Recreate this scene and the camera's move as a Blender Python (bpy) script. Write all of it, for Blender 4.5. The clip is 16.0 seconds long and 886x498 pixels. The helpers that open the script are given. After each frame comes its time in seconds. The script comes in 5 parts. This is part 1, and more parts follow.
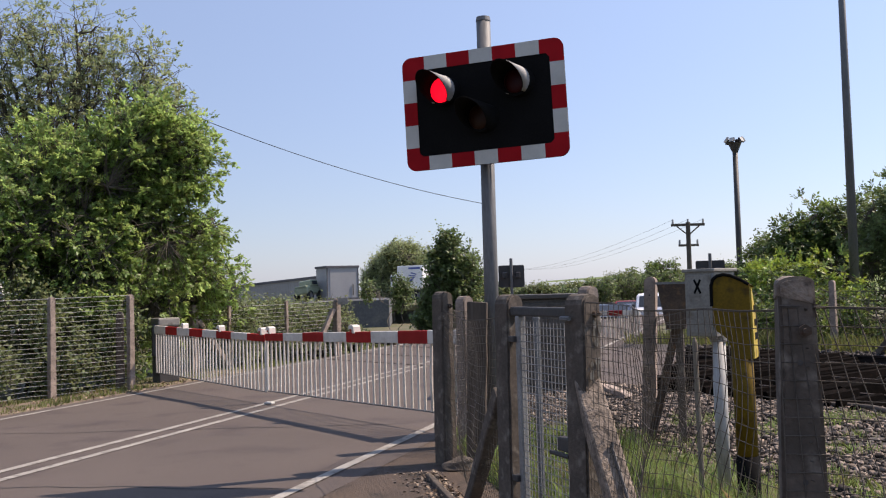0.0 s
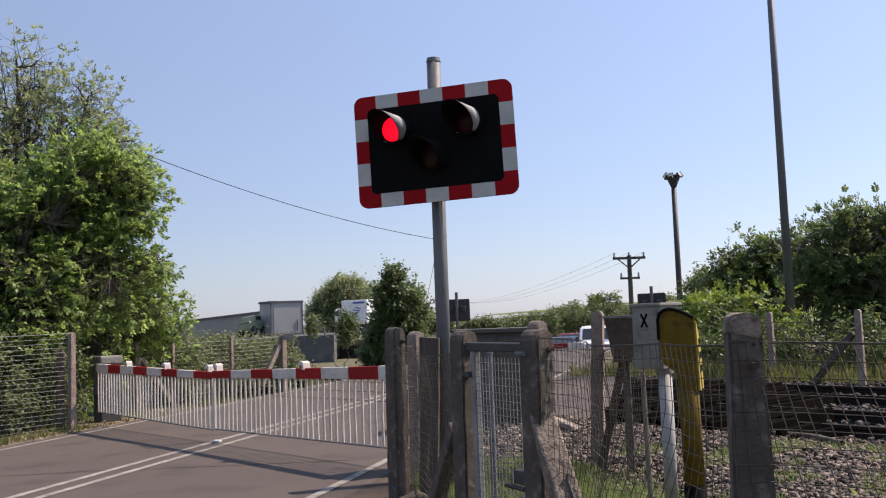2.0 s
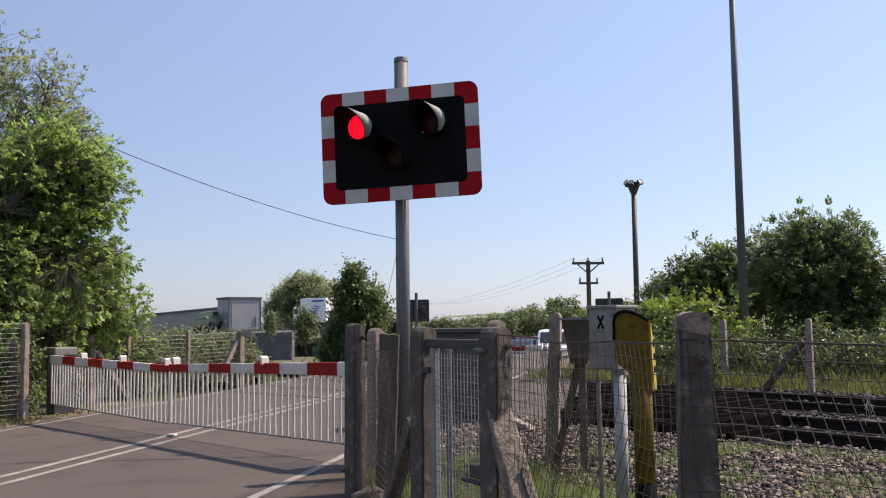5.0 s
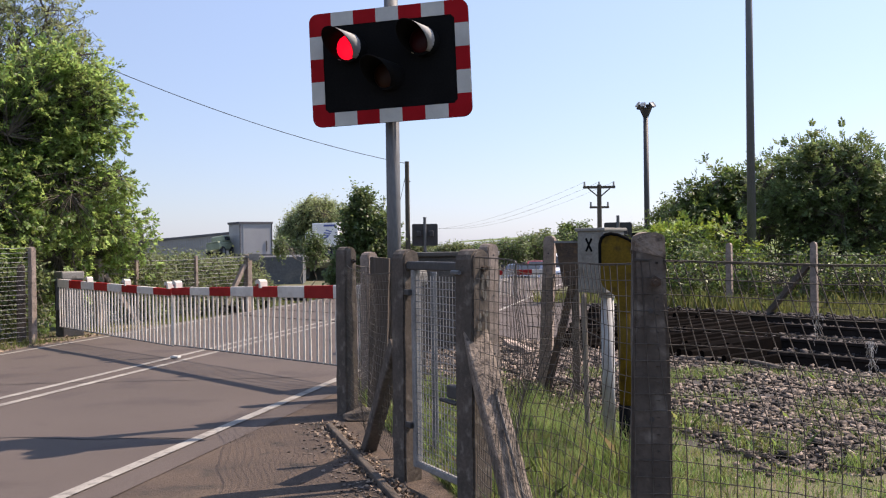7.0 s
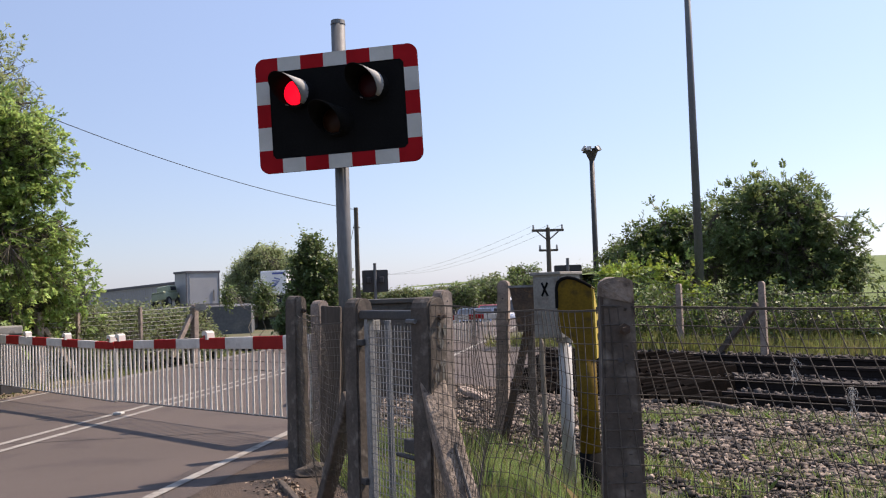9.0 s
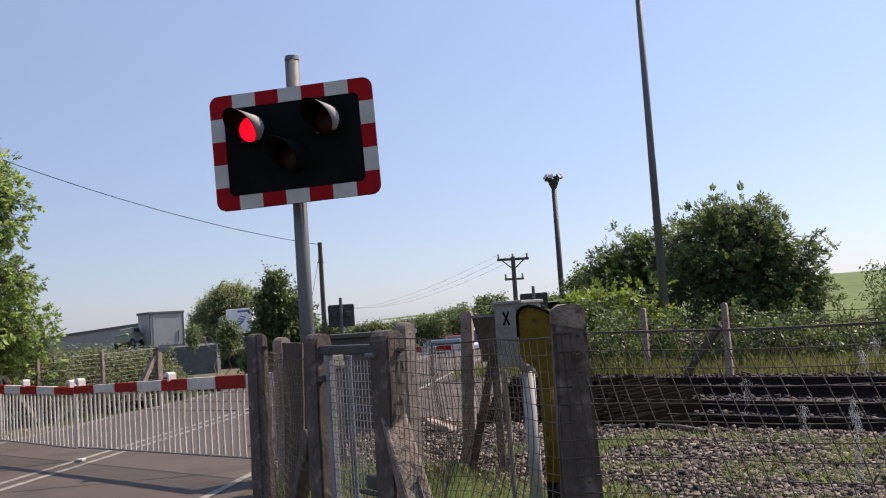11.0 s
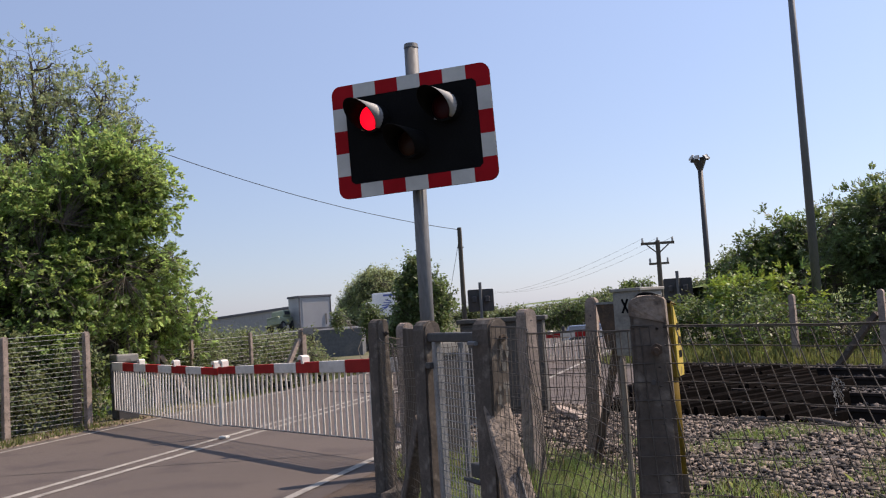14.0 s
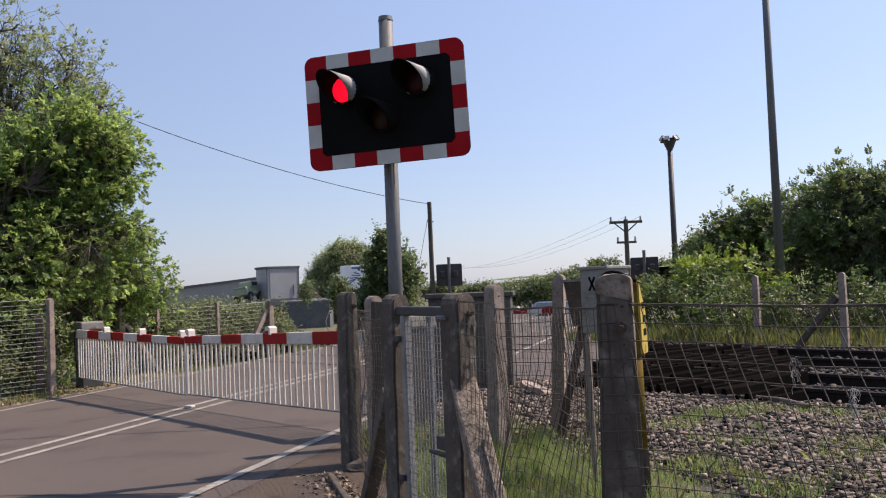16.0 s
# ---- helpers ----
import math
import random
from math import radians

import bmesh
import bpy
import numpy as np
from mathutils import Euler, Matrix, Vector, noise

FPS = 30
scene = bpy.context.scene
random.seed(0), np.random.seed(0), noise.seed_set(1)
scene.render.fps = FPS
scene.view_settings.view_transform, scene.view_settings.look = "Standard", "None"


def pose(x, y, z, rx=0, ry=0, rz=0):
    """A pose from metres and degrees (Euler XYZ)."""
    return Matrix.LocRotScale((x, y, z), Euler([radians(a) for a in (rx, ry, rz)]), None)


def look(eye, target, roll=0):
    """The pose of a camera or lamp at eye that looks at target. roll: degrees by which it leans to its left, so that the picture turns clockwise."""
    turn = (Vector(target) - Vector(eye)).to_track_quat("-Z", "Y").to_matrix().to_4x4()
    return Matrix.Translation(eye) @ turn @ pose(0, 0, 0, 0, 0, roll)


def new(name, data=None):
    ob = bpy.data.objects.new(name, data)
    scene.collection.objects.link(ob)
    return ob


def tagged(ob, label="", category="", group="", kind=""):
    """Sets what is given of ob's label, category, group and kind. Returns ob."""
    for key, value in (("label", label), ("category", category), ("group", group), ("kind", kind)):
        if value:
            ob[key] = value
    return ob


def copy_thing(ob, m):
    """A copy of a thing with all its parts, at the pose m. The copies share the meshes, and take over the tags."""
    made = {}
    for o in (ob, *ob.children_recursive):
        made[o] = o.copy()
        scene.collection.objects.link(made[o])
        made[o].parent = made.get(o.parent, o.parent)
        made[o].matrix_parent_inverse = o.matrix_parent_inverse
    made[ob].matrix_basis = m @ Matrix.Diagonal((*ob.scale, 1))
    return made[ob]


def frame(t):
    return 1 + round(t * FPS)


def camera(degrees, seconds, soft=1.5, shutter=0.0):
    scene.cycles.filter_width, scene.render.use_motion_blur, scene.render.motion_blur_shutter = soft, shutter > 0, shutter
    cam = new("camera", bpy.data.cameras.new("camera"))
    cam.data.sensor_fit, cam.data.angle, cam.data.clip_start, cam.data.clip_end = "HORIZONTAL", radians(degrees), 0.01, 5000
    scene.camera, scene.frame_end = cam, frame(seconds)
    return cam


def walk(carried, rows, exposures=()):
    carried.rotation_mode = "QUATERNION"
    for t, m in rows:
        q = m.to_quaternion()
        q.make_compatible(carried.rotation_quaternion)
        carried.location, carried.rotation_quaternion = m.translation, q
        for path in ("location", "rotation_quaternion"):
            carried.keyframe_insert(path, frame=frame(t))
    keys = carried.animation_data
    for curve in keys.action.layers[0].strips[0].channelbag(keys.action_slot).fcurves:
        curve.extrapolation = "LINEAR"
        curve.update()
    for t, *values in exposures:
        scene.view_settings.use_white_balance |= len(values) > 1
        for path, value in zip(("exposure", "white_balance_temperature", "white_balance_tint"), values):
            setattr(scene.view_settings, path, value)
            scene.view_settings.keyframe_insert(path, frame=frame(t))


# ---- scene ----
cam = camera(51.3, 16.0, 1.15)
PATH = [
    (0, (0.042, -0.004, 1.415), (-0.047, 1.993, 1.5), -1.6),
    (0.5, (0.042, -0.028, 1.421), (-0.056, 1.966, 1.545), -2.0),
    (1, (0.04, -0.069, 1.421), (-0.043, 1.923, 1.585), -1.8),
    (1.5, (0.029, -0.091, 1.42), (-0.004, 1.905, 1.546), -2.2),
    (2, (-0.024, -0.111, 1.432), (0.012, 1.883, 1.586), -2.1),
    (2.5, (-0.075, -0.089, 1.434), (0.027, 1.9, 1.616), -1.8),
    (3, (-0.107, -0.093, 1.422), (-0.032, 1.902, 1.55), -1.2),
    (3.5, (-0.126, -0.134, 1.406), (-0.057, 1.859, 1.552), -1.1),
    (4, (-0.12, -0.171, 1.404), (0.047, 1.816, 1.566), -0.8),
    (6.5, (0.13, -0.198, 1.404), (0.166, 1.8, 1.47), -0.6),
    (7, (0.157, -0.169, 1.39), (0.245, 1.829, 1.382), -0.8),
    (7.5, (0.162, -0.102, 1.391), (0.409, 1.881, 1.303), -0.8),
    (8, (0.147, -0.049, 1.406), (0.435, 1.929, 1.358), -1.4),
    (8.5, (0.146, -0.018, 1.402), (0.337, 1.971, 1.47), -2.0),
    (9, (0.141, -0.015, 1.403), (0.34, 1.973, 1.49), -1.9),
    (11.5, (0.24, 0.004, 1.401), (0.521, 1.977, 1.562), -4.1),
    (12, (0.357, 0.035, 1.408), (0.588, 2.015, 1.571), -4.1),
    (12.5, (0.408, 0.035, 1.405), (0.382, 2.031, 1.527), -4.1),
    (13, (0.411, 0.039, 1.405), (0.347, 2.033, 1.545), -3.7),
    (13.5, (0.405, 0.045, 1.407), (0.335, 2.04, 1.545), -3.6),
    (14, (0.407, 0.031, 1.407), (0.365, 2.026, 1.545), -3.5),
    (14.5, (0.401, 0.027, 1.407), (0.361, 2.022, 1.544), -3.2),
    (15, (0.4, 0.022, 1.406), (0.37, 2.018, 1.534), -2.9),
    (15.5, (0.399, 0.015, 1.408), (0.397, 2.012, 1.531), -2.4),
    (16, (0.402, 0.003, 1.408), (0.424, 2.001, 1.487), -2.3),
]
EXPO = [(0, 0.43), (1.5, 0.35), (4, 0.36), (6.5, 0.46), (7, 0.63), (7.5, 0.95), (8, 1), (8.5, 0.63), (9, 0.53), (11.5, 0.21), (12, 0.16), (12.5, 0.26), (16, 0.37)]
walk(cam, [(t, look(eye, target, roll)) for t, eye, target, roll in PATH],
     [(t, e, 7100, 19) for t, e in EXPO])

# ---- light ----
SUN_AZ, SUN_EL = (0.959, 0.284), radians(49.5)
world = bpy.data.worlds.new("sky")
scene.world = world
world.use_nodes = True
wn = world.node_tree.nodes
sky = wn.new("ShaderNodeTexSky")
sky.sky_type, sky.sun_disc = "NISHITA", False
sky.sun_elevation, sky.sun_rotation = SUN_EL, math.atan2(SUN_AZ[0], SUN_AZ[1])
sky.altitude, sky.air_density, sky.dust_density, sky.ozone_density = 0, 1.0, 0.5, 3.0
haze = wn.new("ShaderNodeMix")
haze.data_type = "RGBA"
haze.inputs["Factor"].default_value = 0.42
haze.inputs["B"].default_value = (3.5, 4.9, 7.9, 1)
world.node_tree.links.new(sky.outputs[0], haze.inputs["A"])
world.node_tree.links.new(haze.outputs["Result"], wn["Background"].inputs[0])
# the sky brightens gently towards the sun
ce = math.cos(SUN_EL)
wc = wn.new("ShaderNodeTexCoord")
toward = wn.new("ShaderNodeVectorMath")
toward.operation = "DOT_PRODUCT"
toward.inputs[1].default_value = (SUN_AZ[0] * ce, SUN_AZ[1] * ce, math.sin(SUN_EL))
glow = wn.new("ShaderNodeMapRange")
glow.inputs[3].default_value, glow.inputs[4].default_value = 0.094, 0.148
world.node_tree.links.new(wc.outputs["Generated"], toward.inputs[0])
world.node_tree.links.new(toward.outputs["Value"], glow.inputs[0])
world.node_tree.links.new(glow.outputs[0], wn["Background"].inputs[1])
sun = new("sun", bpy.data.lights.new("sun", "SUN"))
sun.data.energy, sun.data.angle, sun.data.color = 4.9, radians(0.53), (1.0, 0.91, 0.80)
sun.matrix_world = look((0, 0, 0), (-SUN_AZ[0] * ce, -SUN_AZ[1] * ce, -math.sin(SUN_EL)))

# ---- materials ----
def mat(name, a, b=None, rough=0.7, metal=0.0, scale=8.0, bump=0.3, fine=60.0, c=None, island=0.0, obj=0.0, spec=0.5, transl=0.0, streak=None, grain=0.18):
    """Two-tone surface: large patches of a and b, fine grain, stains of c, relief."""
    m = bpy.data.materials.new(name)
    m.use_nodes = True
    nt = m.node_tree
    N, L = nt.nodes, nt.links
    bs = N["Principled BSDF"]
    b = b or tuple(v * 0.8 for v in a)
    geo = N.new("ShaderNodeTexCoord")
    src = geo.outputs["Object"]
    if streak:
        mp = N.new("ShaderNodeMapping")
        mp.inputs["Scale"].default_value = streak
        L.new(src, mp.inputs[0])
        src = mp.outputs[0]
    n1 = N.new("ShaderNodeTexNoise")
    n1.inputs["Scale"].default_value, n1.inputs["Detail"].default_value = scale, 6
    n2 = N.new("ShaderNodeTexNoise")
    n2.inputs["Scale"].default_value, n2.inputs["Detail"].default_value = fine, 4
    L.new(src, n1.inputs[0]), L.new(src, n2.inputs[0])
    r1 = N.new("ShaderNodeMapRange")
    r1.inputs[1].default_value, r1.inputs[2].default_value = 0.35, 0.65
    L.new(n1.outputs[0], r1.inputs[0])
    mx = N.new("ShaderNodeMix")
    mx.data_type = "RGBA"
    mx.inputs["A"].default_value, mx.inputs["B"].default_value = (*a, 1), (*b, 1)
    L.new(r1.outputs[0], mx.inputs["Factor"])
    col = mx.outputs["Result"]
    if c:
        n3 = N.new("ShaderNodeTexNoise")
        n3.inputs["Scale"].default_value, n3.inputs["Detail"].default_value = scale * 2.7, 8
        L.new(src, n3.inputs[0])
        r3 = N.new("ShaderNodeMapRange")
        r3.inputs[1].default_value, r3.inputs[2].default_value = 0.55, 0.7
        L.new(n3.outputs[0], r3.inputs[0])
        m3 = N.new("ShaderNodeMix")
        m3.data_type = "RGBA"
        m3.inputs["B"].default_value = (*c, 1)
        L.new(col, m3.inputs["A"]), L.new(r3.outputs[0], m3.inputs["Factor"])
        col = m3.outputs["Result"]
    hv = N.new("ShaderNodeHueSaturation")
    L.new(col, hv.inputs["Color"])
    vr = N.new("ShaderNodeMapRange")
    vr.inputs[1].default_value, vr.inputs[2].default_value = 0.3, 0.7
    vr.inputs[3].default_value, vr.inputs[4].default_value = 1 - grain, 1 + grain
    L.new(n2.outputs[0], vr.inputs[0])
    val = vr.outputs[0]
    if island or obj:
        src2 = N.new("ShaderNodeNewGeometry").outputs["Random Per Island"] if island else N.new("ShaderNodeObjectInfo").outputs["Random"]
        amount = island or obj
        ir = N.new("ShaderNodeMapRange")
        ir.inputs[3].default_value, ir.inputs[4].default_value = 1 - amount, 1 + amount
        L.new(src2, ir.inputs[0])
        mu = N.new("ShaderNodeMath")
        mu.operation = "MULTIPLY"
        L.new(val, mu.inputs[0]), L.new(ir.outputs[0], mu.inputs[1])
        val = mu.outputs[0]
        if transl:
            hr = N.new("ShaderNodeMapRange")
            hr.inputs[3].default_value, hr.inputs[4].default_value = 0.475, 0.515
            L.new(src2, hr.inputs[0]), L.new(hr.outputs[0], hv.inputs["Hue"])
    L.new(val, hv.inputs["Value"])
    L.new(hv.outputs[0], bs.inputs["Base Color"])
    bs.inputs["Metallic"].default_value = metal
    bs.inputs["Specular IOR Level"].default_value = spec
    rr = N.new("ShaderNodeMapRange")
    rr.inputs[3].default_value, rr.inputs[4].default_value = max(rough - 0.12, 0.05), min(rough + 0.12, 1)
    L.new(n1.outputs[0], rr.inputs[0]), L.new(rr.outputs[0], bs.inputs["Roughness"])
    if bump:
        bp = N.new("ShaderNodeBump")
        bp.inputs["Strength"].default_value, bp.inputs["Distance"].default_value = bump, 0.01
        L.new(n2.outputs[0], bp.inputs["Height"]), L.new(bp.outputs[0], bs.inputs["Normal"])
    if transl:
        tr = N.new("ShaderNodeBsdfTranslucent")
        ms = N.new("ShaderNodeMixShader")
        ms.inputs[0].default_value = transl
        h2 = N.new("ShaderNodeHueSaturation")
        h2.inputs["Value"].default_value, h2.inputs["Hue"].default_value = 1.5, 0.485
        L.new(hv.outputs[0], h2.inputs["Color"]), L.new(h2.outputs[0], tr.inputs[0])
        L.new(bs.outputs[0], ms.inputs[1]), L.new(tr.outputs[0], ms.inputs[2])
        L.new(ms.outputs[0], N["Material Output"].inputs[0])
    return m


M = dict(
    asphalt=mat("asphalt", (0.075, 0.057, 0.047), (0.090, 0.070, 0.059), 0.9, 0, 0.5, 0.5, 140, c=(0.056, 0.042, 0.037)),
    footway=mat("worn_footway", (0.055, 0.038, 0.027), (0.084, 0.058, 0.040), 0.95, 0, 1.6, 0.9, 90, c=(0.030, 0.023, 0.017), grain=0.4),
    soil=mat("rough_ground", (0.0765, 0.0833, 0.0314), (0.1258, 0.1045, 0.0595), 0.95, 0, 0.9, 0.8, 25, c=(0.0663, 0.0799, 0.0255)),
    ballast=mat("ballast_bed", (0.039, 0.032, 0.028), (0.066, 0.056, 0.048), 0.95, 0, 1.5, 1.0, 22, c=(0.028, 0.025, 0.017)),
    stone=mat("ballast_stone", (0.058, 0.045, 0.036), (0.196, 0.157, 0.126), 0.95, 0, 14, 0.6, 40, island=0.9),
    stone_dark=mat("track_stone", (0.039, 0.033, 0.029), (0.072, 0.061, 0.054), 0.95, 0, 3, 0.5, 30, island=0.7),
    strut_concrete=mat("lichened_concrete", (0.266, 0.211, 0.162), (0.118, 0.092, 0.070), 0.95, 0, 13, 0.9, 60, c=(0.074, 0.058, 0.044)),
    paint_line=mat("road_paint", (0.326, 0.304, 0.264), (0.218, 0.200, 0.174), 0.85, 0, 4, 0.4, 60, c=(0.123, 0.111, 0.098)),
    concrete=mat("weathered_concrete", (0.107, 0.085, 0.066), (0.063, 0.051, 0.040), 0.95, 0, 5, 0.4, 55, c=(0.173, 0.150, 0.122)),
    concrete_pink=mat("pale_concrete", (0.316, 0.253, 0.208), (0.203, 0.162, 0.132), 0.95, 0, 6, 0.4, 60, c=(0.136, 0.113, 0.090)),
    wood=mat("grey_timber", (0.221, 0.189, 0.148), (0.139, 0.119, 0.098), 0.9, 0, 5, 0.6, 50, streak=(1, 1, 0.12)),
    galv=mat("galvanised_steel", (0.180, 0.184, 0.184), (0.123, 0.127, 0.127), 0.6, 0.4, 9, 0.15, 80),
    gate_wire=mat("galvanised_wire", (0.27, 0.265, 0.25), (0.19, 0.185, 0.175), 0.6, 0.2, 9, 0.1, 80),
    old_board=mat("old_brown_board", (0.098, 0.075, 0.056), (0.060, 0.047, 0.036), 0.95, 0, 5, 0.6, 50, streak=(1, 1, 0.12), c=(0.128, 0.106, 0.085)),
    litter=mat("leaf_litter", (0.15, 0.10, 0.065), (0.30, 0.23, 0.16), 0.95, 0, 6, 0, 20, island=0.6),
    verge_soil=mat("verge_soil", (0.135, 0.100, 0.068), (0.185, 0.142, 0.098), 0.95, 0, 1.4, 0.8, 40, c=(0.085, 0.080, 0.040), grain=0.35),
    wire=mat("dull_wire", (0.1035, 0.0885, 0.0713), (0.0645, 0.0540, 0.0442), 0.7, 0.3, 6, 0.1, 80),
    grey_paint=mat("grey_pole_paint", (0.135, 0.138, 0.138), (0.102, 0.105, 0.107), 0.6, 0.15, 4, 0.15, 60, streak=(1, 1, 0.2)),
    black=mat("black_board", (0.006, 0.006, 0.006), (0.009, 0.009, 0.009), 0.85, 0, 3, 0, 60, spec=0.05),
    red=mat("red_film", (0.33, 0.006, 0.01), (0.27, 0.005, 0.008), 0.6, 0, 4, 0, 90, grain=0.03, spec=0.1),
    white_film=mat("white_film", (0.494, 0.494, 0.456), (0.418, 0.418, 0.389), 0.6, 0, 5, 0, 90, grain=0.03, spec=0.1),
    boom_red=mat("boom_red", (0.36, 0.018, 0.016), (0.27, 0.014, 0.012), 0.6, 0, 4, 0.05, 60, grain=0.06, spec=0.15),
    boom_white=mat("boom_white", (0.66, 0.615, 0.545), (0.53, 0.49, 0.43), 0.55, 0, 4, 0.05, 60, grain=0.06, c=(0.47, 0.42, 0.36)),
    rod=mat("skirt_rod", (0.650, 0.607, 0.530), (0.513, 0.471, 0.402), 0.6, 0, 3, 0.1, 60),
    grey_box=mat("grey_cabinet", (0.246, 0.236, 0.207), (0.189, 0.180, 0.157), 0.7, 0.0, 3, 0.15, 50, c=(0.139, 0.123, 0.100)),
    dark_box=mat("dark_painted_steel", (0.037, 0.037, 0.039), (0.057, 0.054, 0.051), 0.6, 0.2, 4, 0.2, 50),
    # hood and post yellow, darkened to stand for its shaded side; stains in c
    yellow=mat("yellow_paint_shaded", (0.146, 0.090, 0.005), (0.101, 0.062, 0.005), 0.7, 0, 5, 0.2, 60, c=(0.062, 0.038, 0.008), spec=0.2),
    # same yellow made about three times lighter: sunlight put into the colour
    yellow_sunlit=mat("yellow_paint_sunlit", (0.46, 0.34, 0.045), (0.36, 0.26, 0.035), 0.65, 0, 5, 0.2, 60, c=(0.2, 0.14, 0.03)),
    rust=mat("rusty_steel", (0.090, 0.061, 0.041), (0.049, 0.037, 0.029), 0.85, 0.3, 7, 0.5, 50, c=(0.139, 0.082, 0.045)),
    rail_top=mat("worn_rail", (0.028, 0.022, 0.019), (0.020, 0.016, 0.014), 0.9, 0.0, 5, 0.3, 60, spec=0.12),
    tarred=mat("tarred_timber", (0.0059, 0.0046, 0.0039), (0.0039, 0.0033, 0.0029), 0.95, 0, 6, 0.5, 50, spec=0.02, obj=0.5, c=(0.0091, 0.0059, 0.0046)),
    white_pipe=mat("white_pipe", (0.385, 0.385, 0.369), (0.295, 0.295, 0.279), 0.6, 0, 4, 0.1, 60, streak=(1, 1, 0.2), c=(0.213, 0.205, 0.180)),
    bark=mat("bark", (0.103, 0.088, 0.066), (0.061, 0.054, 0.041), 0.95, 0, 6, 0.9, 40, streak=(1, 1, 0.25)),
    leaf=mat("broad_leaf", (0.1504, 0.2372, 0.0641), (0.2035, 0.2921, 0.0917), 0.45, 0, 0.5, 0, 5, island=0.5, transl=0.64),
    leaf_pale=mat("young_leaf", (0.215, 0.268, 0.125), (0.25, 0.30, 0.15), 0.55, 0, 0.6, 0, 5, island=0.3, transl=0.5),
    leaf_dark=mat("dark_leaf", (0.075, 0.12, 0.03), (0.10, 0.15, 0.038), 0.5, 0, 0.5, 0, 5, island=0.5, transl=0.4),
    leaf_mid=mat("hawthorn_leaf", (0.089, 0.137, 0.047), (0.118, 0.167, 0.062), 0.5, 0, 0.5, 0, 5, island=0.35, transl=0.45),
    leaf_light=mat("bright_leaf", (0.155, 0.24, 0.04), (0.195, 0.275, 0.05), 0.5, 0, 0.5, 0, 5, island=0.35, transl=0.4),
    leaf_far=mat("far_leaf", (0.125, 0.165, 0.068), (0.16, 0.195, 0.085), 0.6, 0, 0.3, 0, 5, island=0.35, transl=0.4),
    grass=mat("grass_blade", (0.134, 0.207, 0.058), (0.190, 0.258, 0.081), 0.5, 0, 2.2, 0, 5, island=0.6, transl=0.38, c=(0.235, 0.224, 0.095)),
    bank_grass=mat("bank_grass_blade", (0.115, 0.145, 0.042), (0.15, 0.17, 0.055), 0.55, 0, 0.7, 0, 5, island=0.3, transl=0.4, c=(0.19, 0.175, 0.075)),
    blossom=mat("white_blossom", (0.75, 0.75, 0.68), None, 0.7, 0, 5, 0, 20),
    shed=mat("pale_sheeting", (0.306, 0.309, 0.309), (0.257, 0.260, 0.264), 0.5, 0.0, 1, 0.1, 20, grain=0.05),
    shed_dark=mat("dark_roofing", (0.10, 0.10, 0.11), (0.07, 0.07, 0.075), 0.7, 0, 1, 0.1, 20),
    block=mat("grey_rendered_wall", (0.098, 0.103, 0.108), (0.074, 0.079, 0.081), 0.85, 0, 0.5, 0.3, 10, c=(0.123, 0.123, 0.118)),
    truck_white=mat("truck_white", (0.80, 0.80, 0.80), (0.74, 0.74, 0.75), 0.35, 0, 2, 0, 20),
    blue=mat("blue_graphic", (0.049, 0.082, 0.312), (0.082, 0.123, 0.369), 0.4, 0, 2, 0, 20),
    rubber=mat("rubber", (0.02, 0.02, 0.02), None, 0.9, 0, 4, 0.2, 40),
    glass_dark=mat("vehicle_glass", (0.03, 0.035, 0.04), None, 0.08, 0, 2, 0, 20),
    car_green=mat("pale_green_paint", (0.271, 0.312, 0.213), (0.230, 0.271, 0.180), 0.4, 0, 2, 0, 20),
    car_blue=mat("car_blue_paint", (0.082, 0.107, 0.164), None, 0.3, 0.2, 2, 0, 20),
    red_car=mat("car_red_paint", (0.30, 0.03, 0.03), None, 0.3, 0.1, 2, 0, 20),
    field=mat("green_field", (0.088, 0.132, 0.028), (0.110, 0.149, 0.033), 0.95, 0, 0.05, 0.2, 1),
    cab_dark=mat("dull_cabinet", (0.082, 0.076, 0.066), (0.061, 0.058, 0.049), 0.7, 0.1, 3, 0.15, 50, c=(0.041, 0.039, 0.035)),
    hood_grey=mat("hood_grey", (0.315, 0.315, 0.300), (0.247, 0.247, 0.240), 0.6, 0, 5, 0.05, 60, grain=0.06),
    fluff=mat("pale_fluff", (0.55, 0.53, 0.48), None, 0.95, 0, 5, 0, 20),
    dry_grass=mat("dry_grass_blade", (0.2160, 0.1720, 0.0920), (0.2720, 0.2240, 0.1280), 0.6, 0, 2, 0, 5, island=0.5, transl=0.3),
)


def lamp_mat(name, col, strength):
    m = bpy.data.materials.new(name)
    m.use_nodes = True
    bs = m.node_tree.nodes["Principled BSDF"]
    bs.inputs["Base Color"].default_value = (*col, 1)
    bs.inputs["Roughness"].default_value = 0.4
    bs.inputs["Specular IOR Level"].default_value = 0.12
    if strength:
        bs.inputs["Emission Color"].default_value = (1.0, 0.006, 0.022, 1)
        bs.inputs["Emission Strength"].default_value = strength
    return m


M["lens_lit"] = lamp_mat("lit_red_lens", (0.5, 0.004, 0.01), 1.1)
M["lens_off"] = lamp_mat("unlit_red_lens", (0.03, 0.003, 0.004), 0)
M["lens_amber"] = lamp_mat("unlit_amber_lens", (0.025, 0.009, 0.004), 0)


